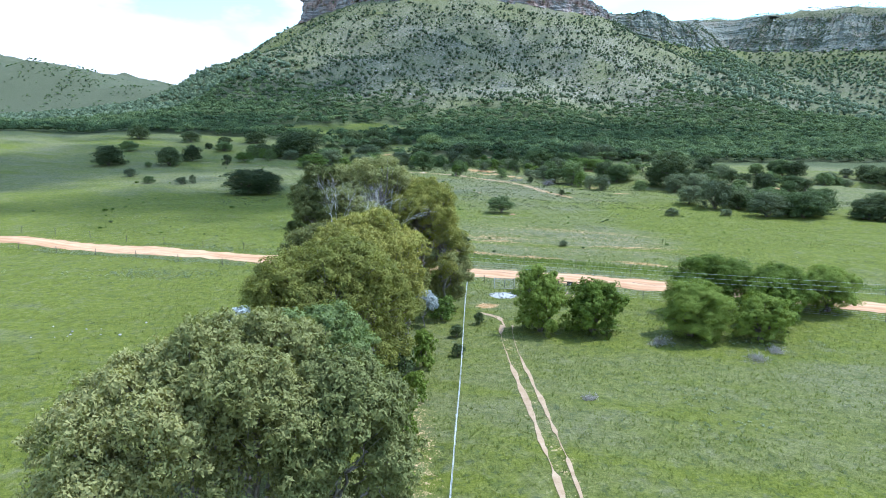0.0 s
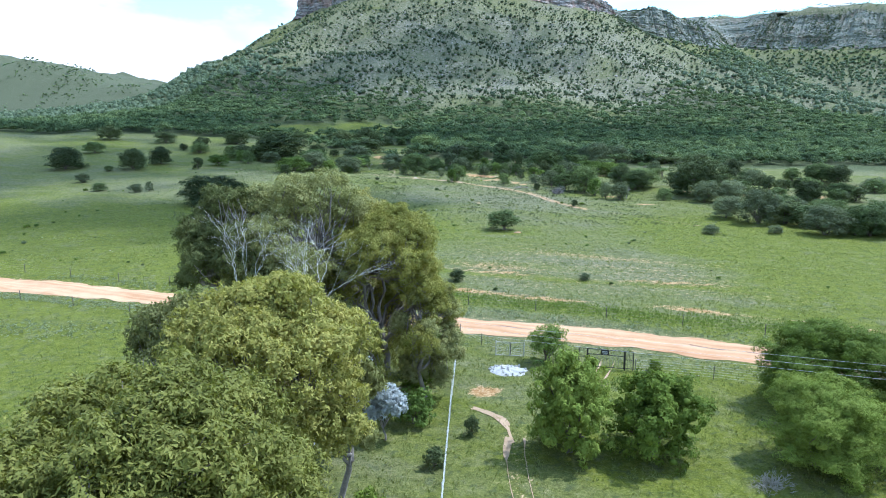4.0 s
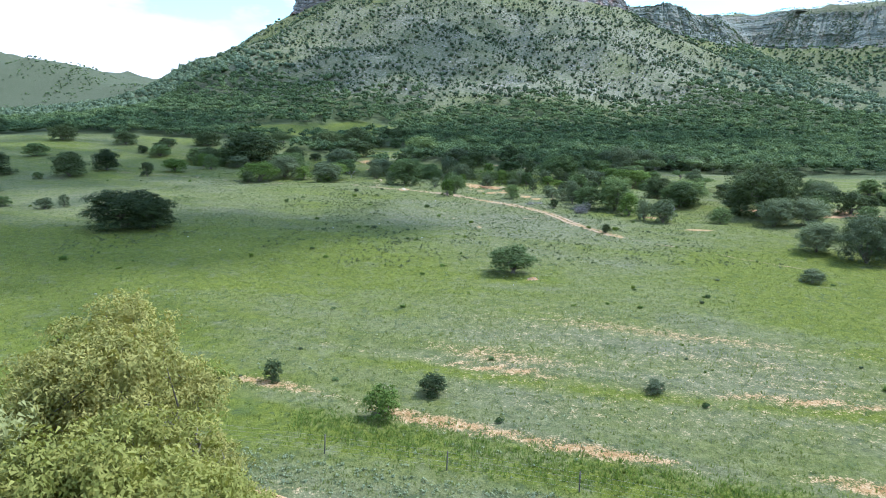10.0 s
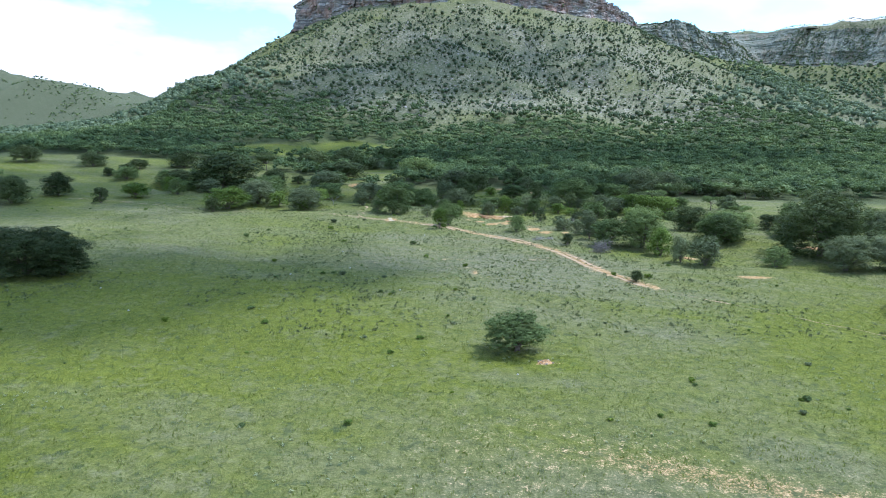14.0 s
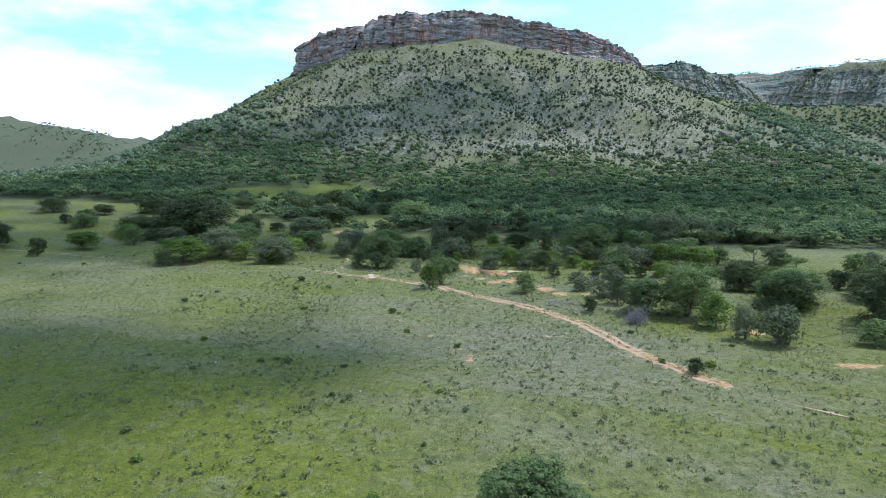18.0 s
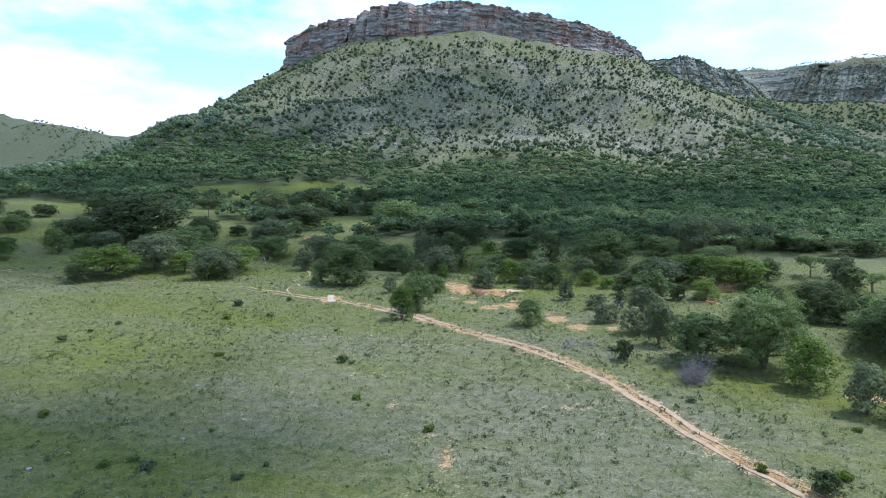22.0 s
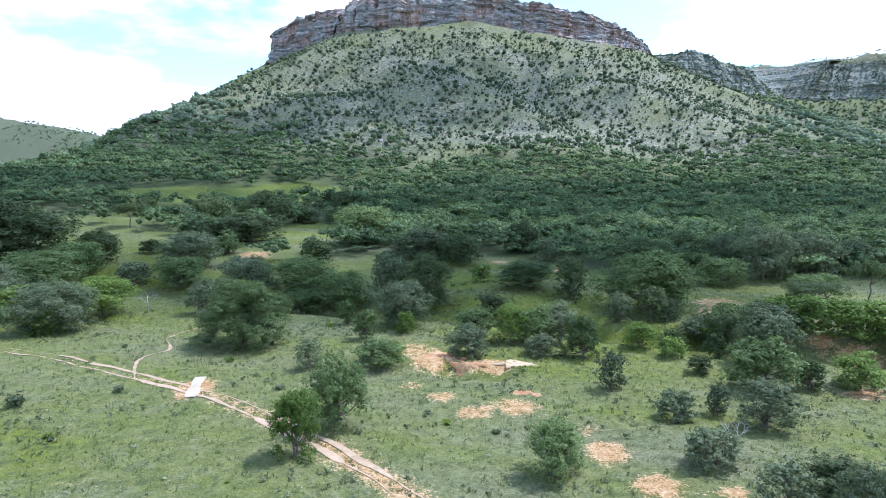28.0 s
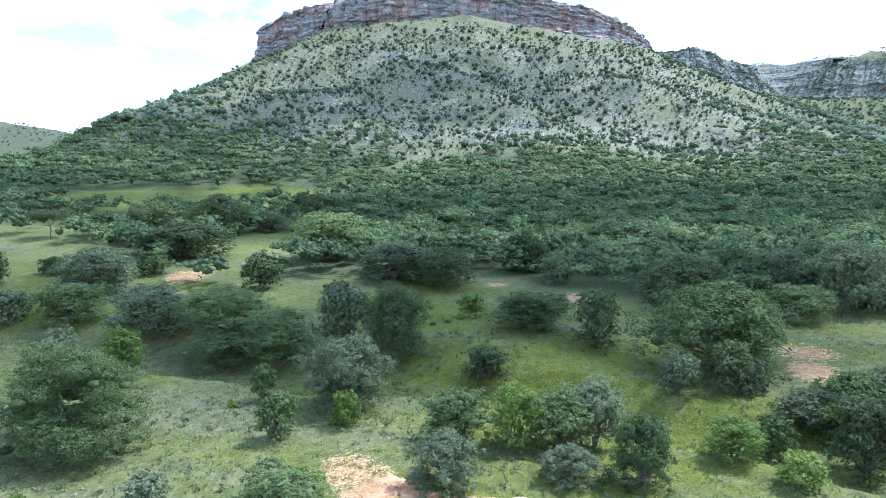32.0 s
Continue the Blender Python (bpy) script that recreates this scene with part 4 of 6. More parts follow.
slope = sown(-360, 520, 560, 1160, 5.4, 7, slope_share)
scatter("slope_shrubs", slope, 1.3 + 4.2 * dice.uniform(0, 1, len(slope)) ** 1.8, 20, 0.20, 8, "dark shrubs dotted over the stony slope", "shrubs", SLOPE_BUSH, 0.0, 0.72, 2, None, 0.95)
slope = sown(-330, 480, 580, 1120, 3.6, 17, lambda x, y: 0.8 * slope_share(x, y))
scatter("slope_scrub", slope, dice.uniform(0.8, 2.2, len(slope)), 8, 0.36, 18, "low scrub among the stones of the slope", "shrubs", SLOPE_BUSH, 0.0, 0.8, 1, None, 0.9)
ridge = sown(430, 1100, 1130, 1560, 6.5, 37, lambda x, y: np.where(behind_rim(x, y) & (along(RIM, x, y)[0] < 190), 0.75, 0.0))
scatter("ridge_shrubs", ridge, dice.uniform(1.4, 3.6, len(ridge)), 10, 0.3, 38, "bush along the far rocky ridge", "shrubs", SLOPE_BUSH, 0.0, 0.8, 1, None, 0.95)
flank = sown(380, 1100, 850, 1400, 7.5, 39, lambda x, y: np.where(behind_rim(x, y), 0.0, 0.75 * ramp(-along(RIM, x, y)[0], -190, -120)))
scatter("flank_shrubs", flank, dice.uniform(3.0, 8.0, len(flank)), 10, 0.3, 40, "bush below the far cliffs", "shrubs", WOODS, 0.0, 0.6, 1, None, 0.95)
top = sown(-220, 1100, 880, 1420, 8.5, 9, lambda x, y: np.where(behind_rim(x, y), 0.6 * ramp(-along(RIM, x, y)[0], -60 - 130 * ramp(x, 480, 560), -25 - 110 * ramp(x, 480, 560)) * ramp(along(RIM, x, y)[0], 3, 8), 0))
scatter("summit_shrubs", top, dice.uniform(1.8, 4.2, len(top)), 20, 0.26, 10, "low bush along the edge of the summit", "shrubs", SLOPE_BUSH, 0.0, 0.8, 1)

away = sown(-2700, -850, 2600, 3620, 19, 19, lambda x, y: 0.55 + 0.35 * waves(x, y, 300, 20))
scatter("far_hill_bush", away, dice.uniform(7, 16, len(away)), 8, 0.4, 21, "bush on the distant hill", "woodland", WOODS, 0.0, 0.5, 1, land(away[:, 0], away[:, 1]) - 5)
def boulders(points, sizes, seed):
    """Pale stones half sunk in the slope."""
    r = np.random.RandomState(seed)
    v = np.column_stack([points, land(points[:, 0], points[:, 1])])[:, None] + BALL[0][None] * (sizes[:, None] * np.array([1.1, 0.9, 0.7]))[:, None] * r.uniform(0.7, 1.25, (len(points), 12, 1))
    f = BALL[1][None] + (np.arange(len(points)) * 12)[:, None, None]
    me = mesh_of("slope_stones", v.reshape(-1, 3), f.reshape(-1, 3), plain("pale_sandstone", (0.20, 0.18, 0.155), (0.48, 0.44, 0.39), 0.4, 0.95))
    tagged(new("slope_stones", me), "pale sandstone boulders strewn over the slope", "boulders", "", "stuff")


rocks = sown(-300, 460, 600, 1140, 7, 27, lambda x, y: 0.8 * slope_share(x, y) * (0.5 + 0.5 * (waves(x, y, 80, 28) > 0)))
boulders(rocks, dice.uniform(0.35, 1.3, len(rocks)) ** 1.3, 29)
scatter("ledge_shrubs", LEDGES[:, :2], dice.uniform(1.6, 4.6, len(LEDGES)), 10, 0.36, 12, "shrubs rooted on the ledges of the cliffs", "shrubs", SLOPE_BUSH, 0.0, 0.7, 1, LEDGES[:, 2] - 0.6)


# ---- trees that stand on their own ----
STAND_A = [("dark_round", 118, 172, 11, 7), ("round_green", 100, 176, 11, 7), ("greyish", 91, 178, 9.5, 6.8), ("round_green", 110, 186, 10, 7),
           ("round_green_b", 97, 189, 10, 7), ("greyish", 82.1, 191.3, 9.5, 8.5), ("greyish", 77.6, 198.8, 7.8, 5.5), ("round_green", 92, 201, 10, 6),
           ("dark_round", 41.6, 213.2, 2.0, 1.9), ("dark_round", -59.6, 215.5, 15.0, 7.8), ("dark_round_b", -53.0, 215.0, 9.5, 6.8), ("greyish", 82.0, 224.0, 8.5, 6.2),
           ("round_green", 71.0, 226.5, 5.0, 3.6), ("greyish", 90, 224, 9, 6), ("greyish", 57.4, 225.7, 6.1, 5.2), ("greyish", 54.3, 228.8, 3.9, 4.8),
           ("lime", 52.4, 235.6, 5.1, 5.2), ("dark_round_b", 84.2, 236.5, 16.6, 12.3), ("greyish", -90.0, 239.3, 4.3, 2.8), ("greyish_b", -87.6, 244.0, 2.6, 3.2)]
STAND_B = [("round_green", -103.2, 243.6, 4.7, 2.6), ("round_green", 50.9, 242.8, 9.4, 8.6), ("dark_round", 36.0, 244.3, 2.2, 2.3), ("round_green_b", 44.4, 243.3, 7.6, 5.6),
           ("round_green_b", 68, 246, 9, 6.5), ("greyish_b", 41.8, 250.1, 3.6, 5.4), ("round_green", 71.9, 250.4, 10.3, 6.2), ("greyish_b", 39.8, 255.0, 3.5, 3.3),
           ("dark_round", 43.9, 255.8, 5.3, 2.7), ("round_green", 72.7, 259.4, 7.2, 3.9), ("round_green_b", 27.0, 260.5, 4.0, 3.8), ("greyish", 38.0, 261.4, 3.5, 2.8),
           ("lime", 9.2, 262.9, 3.7, 4.9), ("dark_round", 67.8, 262.4, 7.7, 5.8), ("greyish", -119, 264, 5, 3.3), ("greyish_b", 44.9, 268.1, 4.7, 4.0),
           ("round_green", 11.3, 268.2, 4.8, 5.7), ("greyish", 38.6, 270.5, 3.3, 2.5), ("greyish_b", 42.4, 271.4, 2.1, 2.6), ("greyish_b", 35.2, 278.1, 2.9, 3.7)]
STAND_C = [("round_green", 53.9, 278.4, 2.8, 2.7), ("round_green_b", 49.0, 277.7, 6.6, 4.8), ("lime", 58.3, 278.1, 4.4, 3.5), ("dark_round", 45.3, 283.1, 2.7, 1.8),
           ("greyish_b", 5.6, 284.3, 3.0, 3.2), ("round_green", 12.8, 284.4, 4.8, 3.0), ("thorn", 90.4, 285.5, 5.6, 3.8), ("greyish", 11.8, 286.8, 2.8, 2.5),
           ("greyish", 53.4, 286.0, 6.6, 5.7), ("lime", 14.1, 287.1, 2.6, 1.9), ("lime", 44.5, 288.7, 2.7, 2.2), ("greyish", 22.4, 288.7, 4.5, 3.5),
           ("round_green_b", 34.8, 289.2, 4.4, 4.8), ("greyish", 30.3, 289.8, 3.8, 2.3), ("lime", 42.0, 292.9, 4.2, 2.9), ("greyish", 89.8, 294.4, 5.5, 5.4),
           ("lime", 27.4, 294.9, 4.0, 4.7), ("round_green", 30.5, 295.1, 5.0, 4.3), ("dark_round", -55.8, 295.2, 4.5, 3.9), ("dark_round", 52.9, 295.3, 5.3, 5.8)]
STAND_D = [("round_green_b", 23.3, 295.5, 5.7, 3.9), ("round_green", 10.0, 296.3, 2.9, 3.5), ("round_green", -4.3, 294.9, 9.4, 7.9), ("greyish", 33.3, 296.4, 4.9, 4.9),
           ("greyish", 91.3, 296.8, 3.3, 3.4), ("round_green", -125.7, 297.3, 3.4, 2.3), ("lime", 14.7, 298.6, 2.3, 2.8), ("greyish", -9.4, 298.8, 3.6, 4.2),
           ("round_green", 78.4, 298.9, 5.2, 4.1), ("round_green_b", 48.1, 299.5, 3.5, 3.2), ("lime", -31.6, 300.7, 5.6, 3.4), ("thorn", 88.3, 301.9, 6.4, 4.4),
           ("round_green", 55.8, 302.1, 5.9, 5.3), ("greyish", -31.0, 301.5, 10.3, 6.6), ("dark_round", -146, 304, 14, 8.6), ("greyish", 53.1, 303.0, 6.0, 3.6),
           ("greyish", 55.7, 302.9, 7.7, 4.0), ("greyish", 13.8, 303.3, 7.7, 5.9), ("lime", -54.3, 302.9, 12.6, 6.3), ("round_green", 6.4, 305.8, 2.2, 3.3)]
STAND_E = [("dark_round", -119.3, 304.7, 10.7, 8.2), ("greyish", 50.4, 307.7, 2.9, 3.3), ("dark_round_b", 48.3, 307.7, 3.9, 4.7), ("greyish", 43.6, 307.8, 3.9, 4.0),
           ("dark_round", -94.1, 308.0, 4.5, 4.8), ("lime", -40.3, 309.0, 6.0, 4.5), ("greyish", -15.2, 311.8, 4.9, 5.0), ("lime", -9.1, 312.5, 4.6, 4.7),
           ("thorn_dark", 74.4, 311.9, 9.0, 4.4), ("lime", -29.8, 312.1, 8.6, 5.6), ("greyish", -47.4, 311.8, 10.6, 7.4), ("dark_round", 26.7, 315.3, 5.3, 3.2),
           ("greyish", 72.7, 317.0, 3.2, 2.6), ("round_green_b", 49.7, 316.5, 14.2, 9.1), ("thorn_dark", 84.8, 318.9, 6.5, 6.7), ("dark_round_b", -114.8, 321.5, 9.5, 7.2),
           ("thorn", 78.0, 322.2, 7.1, 4.4), ("lime", -90.1, 322.4, 9.3, 4.7), ("dark_round_b", 39.7, 323.7, 5.9, 6.5), ("round_green", 3.3, 324.0, 8.4, 6.4)]
STAND_F = [("dark_round_b", 16.7, 324.2, 7.9, 8.2), ("round_green_b", -4.4, 324.9, 7.8, 4.0), ("greyish", 10.5, 326.9, 6.6, 7.2), ("round_green", -79.9, 330.6, 5.6, 5.6),
           ("round_green", -50.1, 329.6, 13.7, 6.3), ("round_green", -4.5, 329.8, 10.7, 6.2), ("round_green", 33.2, 330.5, 9.5, 4.6), ("dark_round", -94.9, 334.4, 4.0, 3.3),
           ("greyish", -15.7, 334.0, 10.9, 5.8), ("round_green", 69.0, 335.4, 8.1, 5.1), ("lime", -84.5, 336.6, 4.6, 5.2), ("greyish", -71.2, 336.5, 8.0, 4.8),
           ("lime", 26.0, 338.1, 4.4, 3.2), ("greyish", -39.3, 341.5, 5.8, 4.6), ("round_green_b", -30.1, 341.1, 8.9, 5.6), ("greyish", 78.9, 341.0, 10.5, 9.9),
           ("greyish", 88.7, 343.9, 10.2, 8.4), ("dark_round", 57.0, 345.6, 10.9, 7.5), ("round_green", -53.2, 347.8, 9.4, 6.7), ("round_green", -158, 352, 9, 5.5)]
STAND_G = [("dark_round_b", -71.1, 353.3, 24.7, 12.6), ("dark_round", -53.2, 355.2, 8.0, 6.9), ("greyish", -34.3, 355.0, 12.0, 6.9), ("dark_round", -85.4, 357.2, 6.6, 4.8),
           ("dark_round", -8.1, 358.4, 7.0, 5.1), ("dark_round", -91.0, 359.0, 9.4, 5.4), ("greyish", 41.6, 361.3, 4.8, 5.1), ("dark_round", 23.0, 360.6, 9.0, 6.5),
           ("dark_round", -96.6, 362.6, 6.2, 3.7), ("round_green", -111.9, 362.3, 8.4, 5.2), ("dark_round", -38.9, 363.8, 5.6, 3.6), ("greyish", 13.8, 364.4, 11.8, 6.5),
           ("dark_round", -46.6, 365.5, 5.0, 3.1), ("round_green", -30.7, 368.8, 6.5, 4.2), ("dark_round", -114.7, 369.7, 6.3, 5.0), ("dark_round", -122.9, 370.8, 4.4, 3.3),
           ("dark_round", 37.4, 372.6, 7.9, 7.4), ("round_green", -80.8, 372.8, 8.0, 6.4), ("dark_round", -85.1, 386.2, 7.8, 6.5), ("round_green_b", -1.7, 387.5, 14.7, 9.7)]
STAND_H = [("dark_round", -32.1, 388.5, 17.8, 7.3), ("dark_round", -140, 392, 10, 6), ("dark_round", -120.4, 392.4, 7.6, 4.0), ("dark_round_b", -172, 398, 12, 7),
           ("dark_round", -105, 402, 12, 7), ("thorn_dark", -68.5, 402.0, 8.1, 7.2), ("dark_round", -48.1, 410.5, 11.8, 9.8), ("dark_round_b", -35.8, 421.4, 13.2, 10.1),
           ("dark_round", -77.6, 431.7, 7.4, 5.8)]
for stand in (STAND_A, STAND_B, STAND_C, STAND_D, STAND_E, STAND_F, STAND_G, STAND_H):
    for kind, x, y, w, h in stand:
        plant(kind, x, y, w, h)
plant("round_green", 18.6, 180.0, 7.2, 4.4, "bushveld trees", "lone dense round bush with a clipped underside in open grass")


def belt(line, count, spread, low, high, seed, kinds):
    """Bushes strung along the gully."""
    r = np.random.RandomState(seed)
    p = smooth_line(line, 1.0)
    for _ in range(count):
        q = p[r.randint(len(p))]
        w = r.uniform(low, high)
        plant(kinds[r.randint(len(kinds))], q[0] + r.normal(0, spread), q[1] + r.normal(0, spread), w, w * r.uniform(0.62, 0.82), "gully bushes")


MIXED = ["dark_round", "round_green", "greyish", "dark_round_b", "round_green_b"]
belt([(-100, 362), (-80, 356), (-60, 350)], 6, 4, 4.5, 8, 1, MIXED)
belt([(96, 290), (112, 278), (150, 252), (200, 235)], 40, 7, 4.5, 9, 2, MIXED)
belt([(82, 262), (92, 250), (105, 238), (130, 222)], 24, 5, 4, 8, 3, MIXED)
belt([(62, 350), (80, 352), (104, 346), (130, 332)], 26, 5, 5, 9, 4, ["dark_round", "thorn", "round_green", "thorn_dark", "greyish"])
belt([(88, 206), (94, 196), (102, 184), (112, 174), (126, 164)], 14, 3.5, 5, 9, 13, MIXED)
belt([(58, 304), (64, 298), (74, 290), (84, 280)], 12, 3, 4, 7, 8, ["round_green", "greyish", "dark_round", "lime"])
belt([(-50, 430), (-10, 440), (30, 420), (60, 400), (90, 390)], 24, 12, 6, 10, 10, ["dark_round", "round_green", "thorn", "thorn_dark", "greyish", "round_green_b"])


# ---- the row of gum trees along the fence ----
def gum_tree(seed, x, y, height, width, mat, label, bark=PALE_BARK, sprays_n=34425, droop=0.5, length=0.30, low=0.3):
    r = np.random.RandomState(seed)
    root = new("gum_tree")
    root.matrix_basis = pose(x, y, float(land(x, y)) - 0.1)
    clumps, wood = [], []
    mid, half = height * (low + (1 - low) * 0.48), height * (1 - low) * 0.5
    for k in range(int(12 + width * 1.7)):
        o = unit(r.normal(0, 1, 3))
        if o[2] < (-0.5 if low > 0.06 else -0.9):
            o[2] *= -1
        d, big = r.uniform(0.5, 1.0) ** 0.5, width * r.uniform(0.12, 0.20)
        c = np.array([o[0] * d * (width / 2 - 0.8 * big), o[1] * d * (width / 2 - 0.8 * big), mid + o[2] * d * (half - 0.6 * big)])
        rad = 0.42 + 0.14 * big
        for _ in range(int(6 + 2.3 * (big / rad) ** 2)):
            q = unit(r.normal(0, 1, 3) + 0.55 * o + np.array([0, 0, 0.45]))
            s = rad * r.uniform(0.7, 1.3)
            clumps.append((*(c + q * big * np.array([1, 1, 0.8]) * r.uniform(0.6, 1.0)), s, s * r.uniform(0.6, 0.85)))
    fork = np.array([r.normal(0, 0.3), r.normal(0, 0.3), height * r.uniform(0.2, 0.3)])
    wood.append(tube(bent(r, (0, 0, -0.2), fork, 5, 0.04), np.linspace(0.019, 0.014, 5) * height, 8))
    limbs = []
    for k in range(7):
        a = k * 2 * math.pi / 7 + r.uniform(-0.4, 0.4)
        q = r.uniform(0.12, 0.26) * width
        end = np.array([q * math.cos(a), q * math.sin(a), height * r.uniform(0.45, 0.62)])
        wood.append(tube(bent(r, fork, end, 6, 0.06), np.linspace(0.011, 0.006, 6) * height, 6))
        limbs.append(end)
    for c in clumps[::3]:
        e = min(limbs, key=lambda v: np.linalg.norm(v - np.array(c[:3])))
        wood.append(tube(bent(r, e, np.array(c[:3]), 5, 0.07), np.linspace(0.0045, 0.0012, 5) * height, 3))
    part("trunk", mesh_of("trunk", *joined(wood), bark, True), root)
    tufts_ = 6
    part("crown", mesh_of("crown", *tufted(r, clumps, tufts_, max(8, int(1.3 * sprays_n / len(clumps) / tufts_)), length * 1.6, droop * 0.7, 0.5, 0.0, 0.40, 0.7, 0.6), mat, True), root)
    return tagged(root, label, "tree", "row of gum trees")


gum_tree(61, -14.0, 31.8, 14.2, 12.4, GUM_GREY, "broad grey-green gum tree with drooping leaves", sprays_n=80000, length=0.17, low=0.15)
gum_tree(60, -10.0, 33.2, 15.4, 12.2, GUM_GREY, "spreading gum tree with yellowish leaf tips", sprays_n=80000, length=0.17, low=0.15)
gum_tree(62, -5.4, 33.0, 13.6, 9, GUM, "spreading olive-green gum tree", sprays_n=60000, length=0.17, low=0.1)
gum_tree(63, -8.0, 43.5, 13.4, 9.5, GUM_BLUE, "rounded blue-green gum tree", sprays_n=45000, length=0.18, low=0.2, droop=0.3)
gum_tree(64, -13.5, 46.0, 12.4, 9, GUM_GREY, "grey-green gum tree in the row", sprays_n=36000, length=0.18)
gum_tree(65, -8.6, 55.5, 16.0, 16, GUM_OLIVE, "dense yellowish olive gum tree", sprays_n=120000, length=0.17, low=0.12, droop=0.35)
gum_tree(66, -6.6, 68.5, 16.8, 12.4, GUM_OLIVE, "golden olive gum tree with bare inner limbs", sprays_n=70000, length=0.17, low=0.25)
gum_tree(67, -12.5, 72.0, 14.6, 10.5, GUM_GREY, "thin grey-green gum tree", sprays_n=40000, length=0.18, low=0.3)
gum_tree(68, -3.2, 72.5, 12.6, 5.6, GUM_GREY, "narrow weeping gum tree beside the fence", sprays_n=26000, length=0.18, low=0.1, droop=0.7)
gum_tree(69, -1.6, 90.4, 19.2, 14.0, GUM_OLIVE, "broad olive gum tree beside the road", sprays_n=240000, length=0.105, low=0.02, droop=0.55)
gum_tree(70, -8.8, 89.4, 22.0, 15.0, GUM, "tall gum tree with an open crown", sprays_n=190000, length=0.12, low=0.1)
gum_tree(78, -14.2, 87.6, 21.0, 10.0, GUM, "tall gum tree behind the dead ones", sprays_n=90000, length=0.13, low=0.18)
gum_tree(71, -5.0, 99.6, 19.0, 12.5, GUM_GOLD, "yellow-green gum tree at the roadside", sprays_n=130000, length=0.11, low=0.02)
gum_tree(72, -11.9, 40.2, 13.9, 3.8, SILVER, "small gum with silvery young leaves", sprays_n=9000, length=0.2, low=0.5, droop=0.1)
gum_tree(73, -1.1, 81.7, 4.8, 3.0, SILVER, "silver-leaved young gum beside the fence", sprays_n=9000, length=0.2, low=0.2, droop=0.1)
gum_tree(74, -4.3, 79.1, 10.8, 4.6, SILVER, "silver-leaved young gum below the tall ones", sprays_n=5000, length=0.2, low=0.2, droop=0.1)
gum_tree(76, -8.4, 76.6, 14.2, 12, GUM_BROWN, "thin brownish gum with a sparse crown", sprays_n=45000, length=0.15, low=0.2)
gum_tree(77, 2.2, 89.0, 13.0, 6.4, GUM, "lower gum tree leaning towards the fence", sprays_n=60000, length=0.11, low=0.0)
gum_tree(75, -22.0, 24.0, 9.5, 9, GUM_OLIVE, "brownish gum tree at the end of the row", sprays_n=22000, length=0.2)


def dead_tree(name, seed, x, y, height, width, mat, label, category="tree", forks=3, thick=0.012, levels=5, bole=0.32):
    """A leafless tree: a trunk and limbs that fork again and again."""
    r = np.random.RandomState(seed)
    root = new(name)
    root.matrix_basis = pose(x, y, float(land(x, y)) - 0.1, 0, 0, r.uniform(0, 360))
    start = np.array([0, 0, height * bole * r.uniform(0.9, 1.1)])
    part("trunk", mesh_of("trunk", *tube(bent(r, (0, 0, -0.1), start, 5, 0.03), np.linspace(1.0, 0.8, 5) * thick * height, 7), mat, True), root)

    def grow(a, way, length, rad, level, wood):
        end = a + way * length
        p = bent(r, a, end, 5, 0.035)
        wood.append(tube(p, np.linspace(rad, rad * 0.62, 5), 5 if level > 2 else 4))
        if level == 0:
            return
        for k in range(2 if r.uniform() < 0.6 else 3):
            turn = unit(way + r.normal(0, 0.42, 3) + np.array([way[0] * 0.25, way[1] * 0.25, 0.12]))
            grow(p[-1] if k < 2 else p[2], turn, length * r.uniform(0.62, 0.85), rad * 0.6, level - 1, wood)

    reach = height * (1 - bole) * 0.345
    for k in range(forks):
        a = k * 2 * math.pi / forks + r.uniform(-0.5, 0.5)
        spread = width / height * 0.9
        way = unit(np.array([math.cos(a) * spread, math.sin(a) * spread, r.uniform(0.7, 1.1)]))
        wood = []
        grow(start, way, reach, thick * height * 0.62, levels - 1, wood)
        part("limb", mesh_of("limb", *joined(wood), mat, True), root)
    return tagged(root, label, category)


dead_tree("dead_tree", 81, -6.7, 80.4, 19.0, 5.0, DEAD, "bleached dead gum tree with bare white branches", forks=3, thick=0.0031, levels=6, bole=0.52)
dead_tree("dead_tree", 82, -11.9, 82.6, 18.0, 5.5, DEAD, "leafless bleached gum beside a living one", forks=3, thick=0.0031, levels=6, bole=0.56)
dead_tree("bare_tree", 83, 39.5, 262, 3.3, 2.8, GREY_TWIG, "small bare tree with grey twigs", thick=0.03, levels=4)
dead_tree("bare_tree", 84, 60.5, 229.0, 4.6, 5, GREY_TWIG, "bare grey tree at the edge of the bush", thick=0.025, levels=4)
dead_tree("bare_tree", 85, -24.5, 314.5, 3.6, 4, GREY_TWIG, "dead dark tree in the grass", thick=0.03, levels=4)


def brush(seed, x, y, width, height, label, sticks=130, mat=GREY_TWIG):
    """A heap of dead twigs."""
    r = np.random.RandomState(seed)
    wood = []
    for _ in range(sticks):
        c = np.array([r.normal(0, width * 0.2), r.normal(0, width * 0.14), abs(r.normal(0, height * 0.3))])
        o = unit(r.normal(0, 1, 3) + np.array([c[0] * 0.6, c[1] * 0.6, 0.5]))
        wood.append(tube(bent(r, c, c + o * r.uniform(0.25, 0.6) * height, 4, 0.1), [0.022, 0.018, 0.012, 0.006], 3))
        wood.append(tube(bent(r, c, c + unit(o + r.normal(0, 0.7, 3)) * r.uniform(0.2, 0.5) * height, 3, 0.1), [0.016, 0.012, 0.005], 3))
    ob = new("dead_brush", mesh_of("dead_brush", *joined(wood), mat, True))
    ob.matrix_basis = pose(x, y, float(land(x, y)), 0, 0, r.uniform(0, 360))
    return tagged(ob, label, "dead shrub", "dead brush")


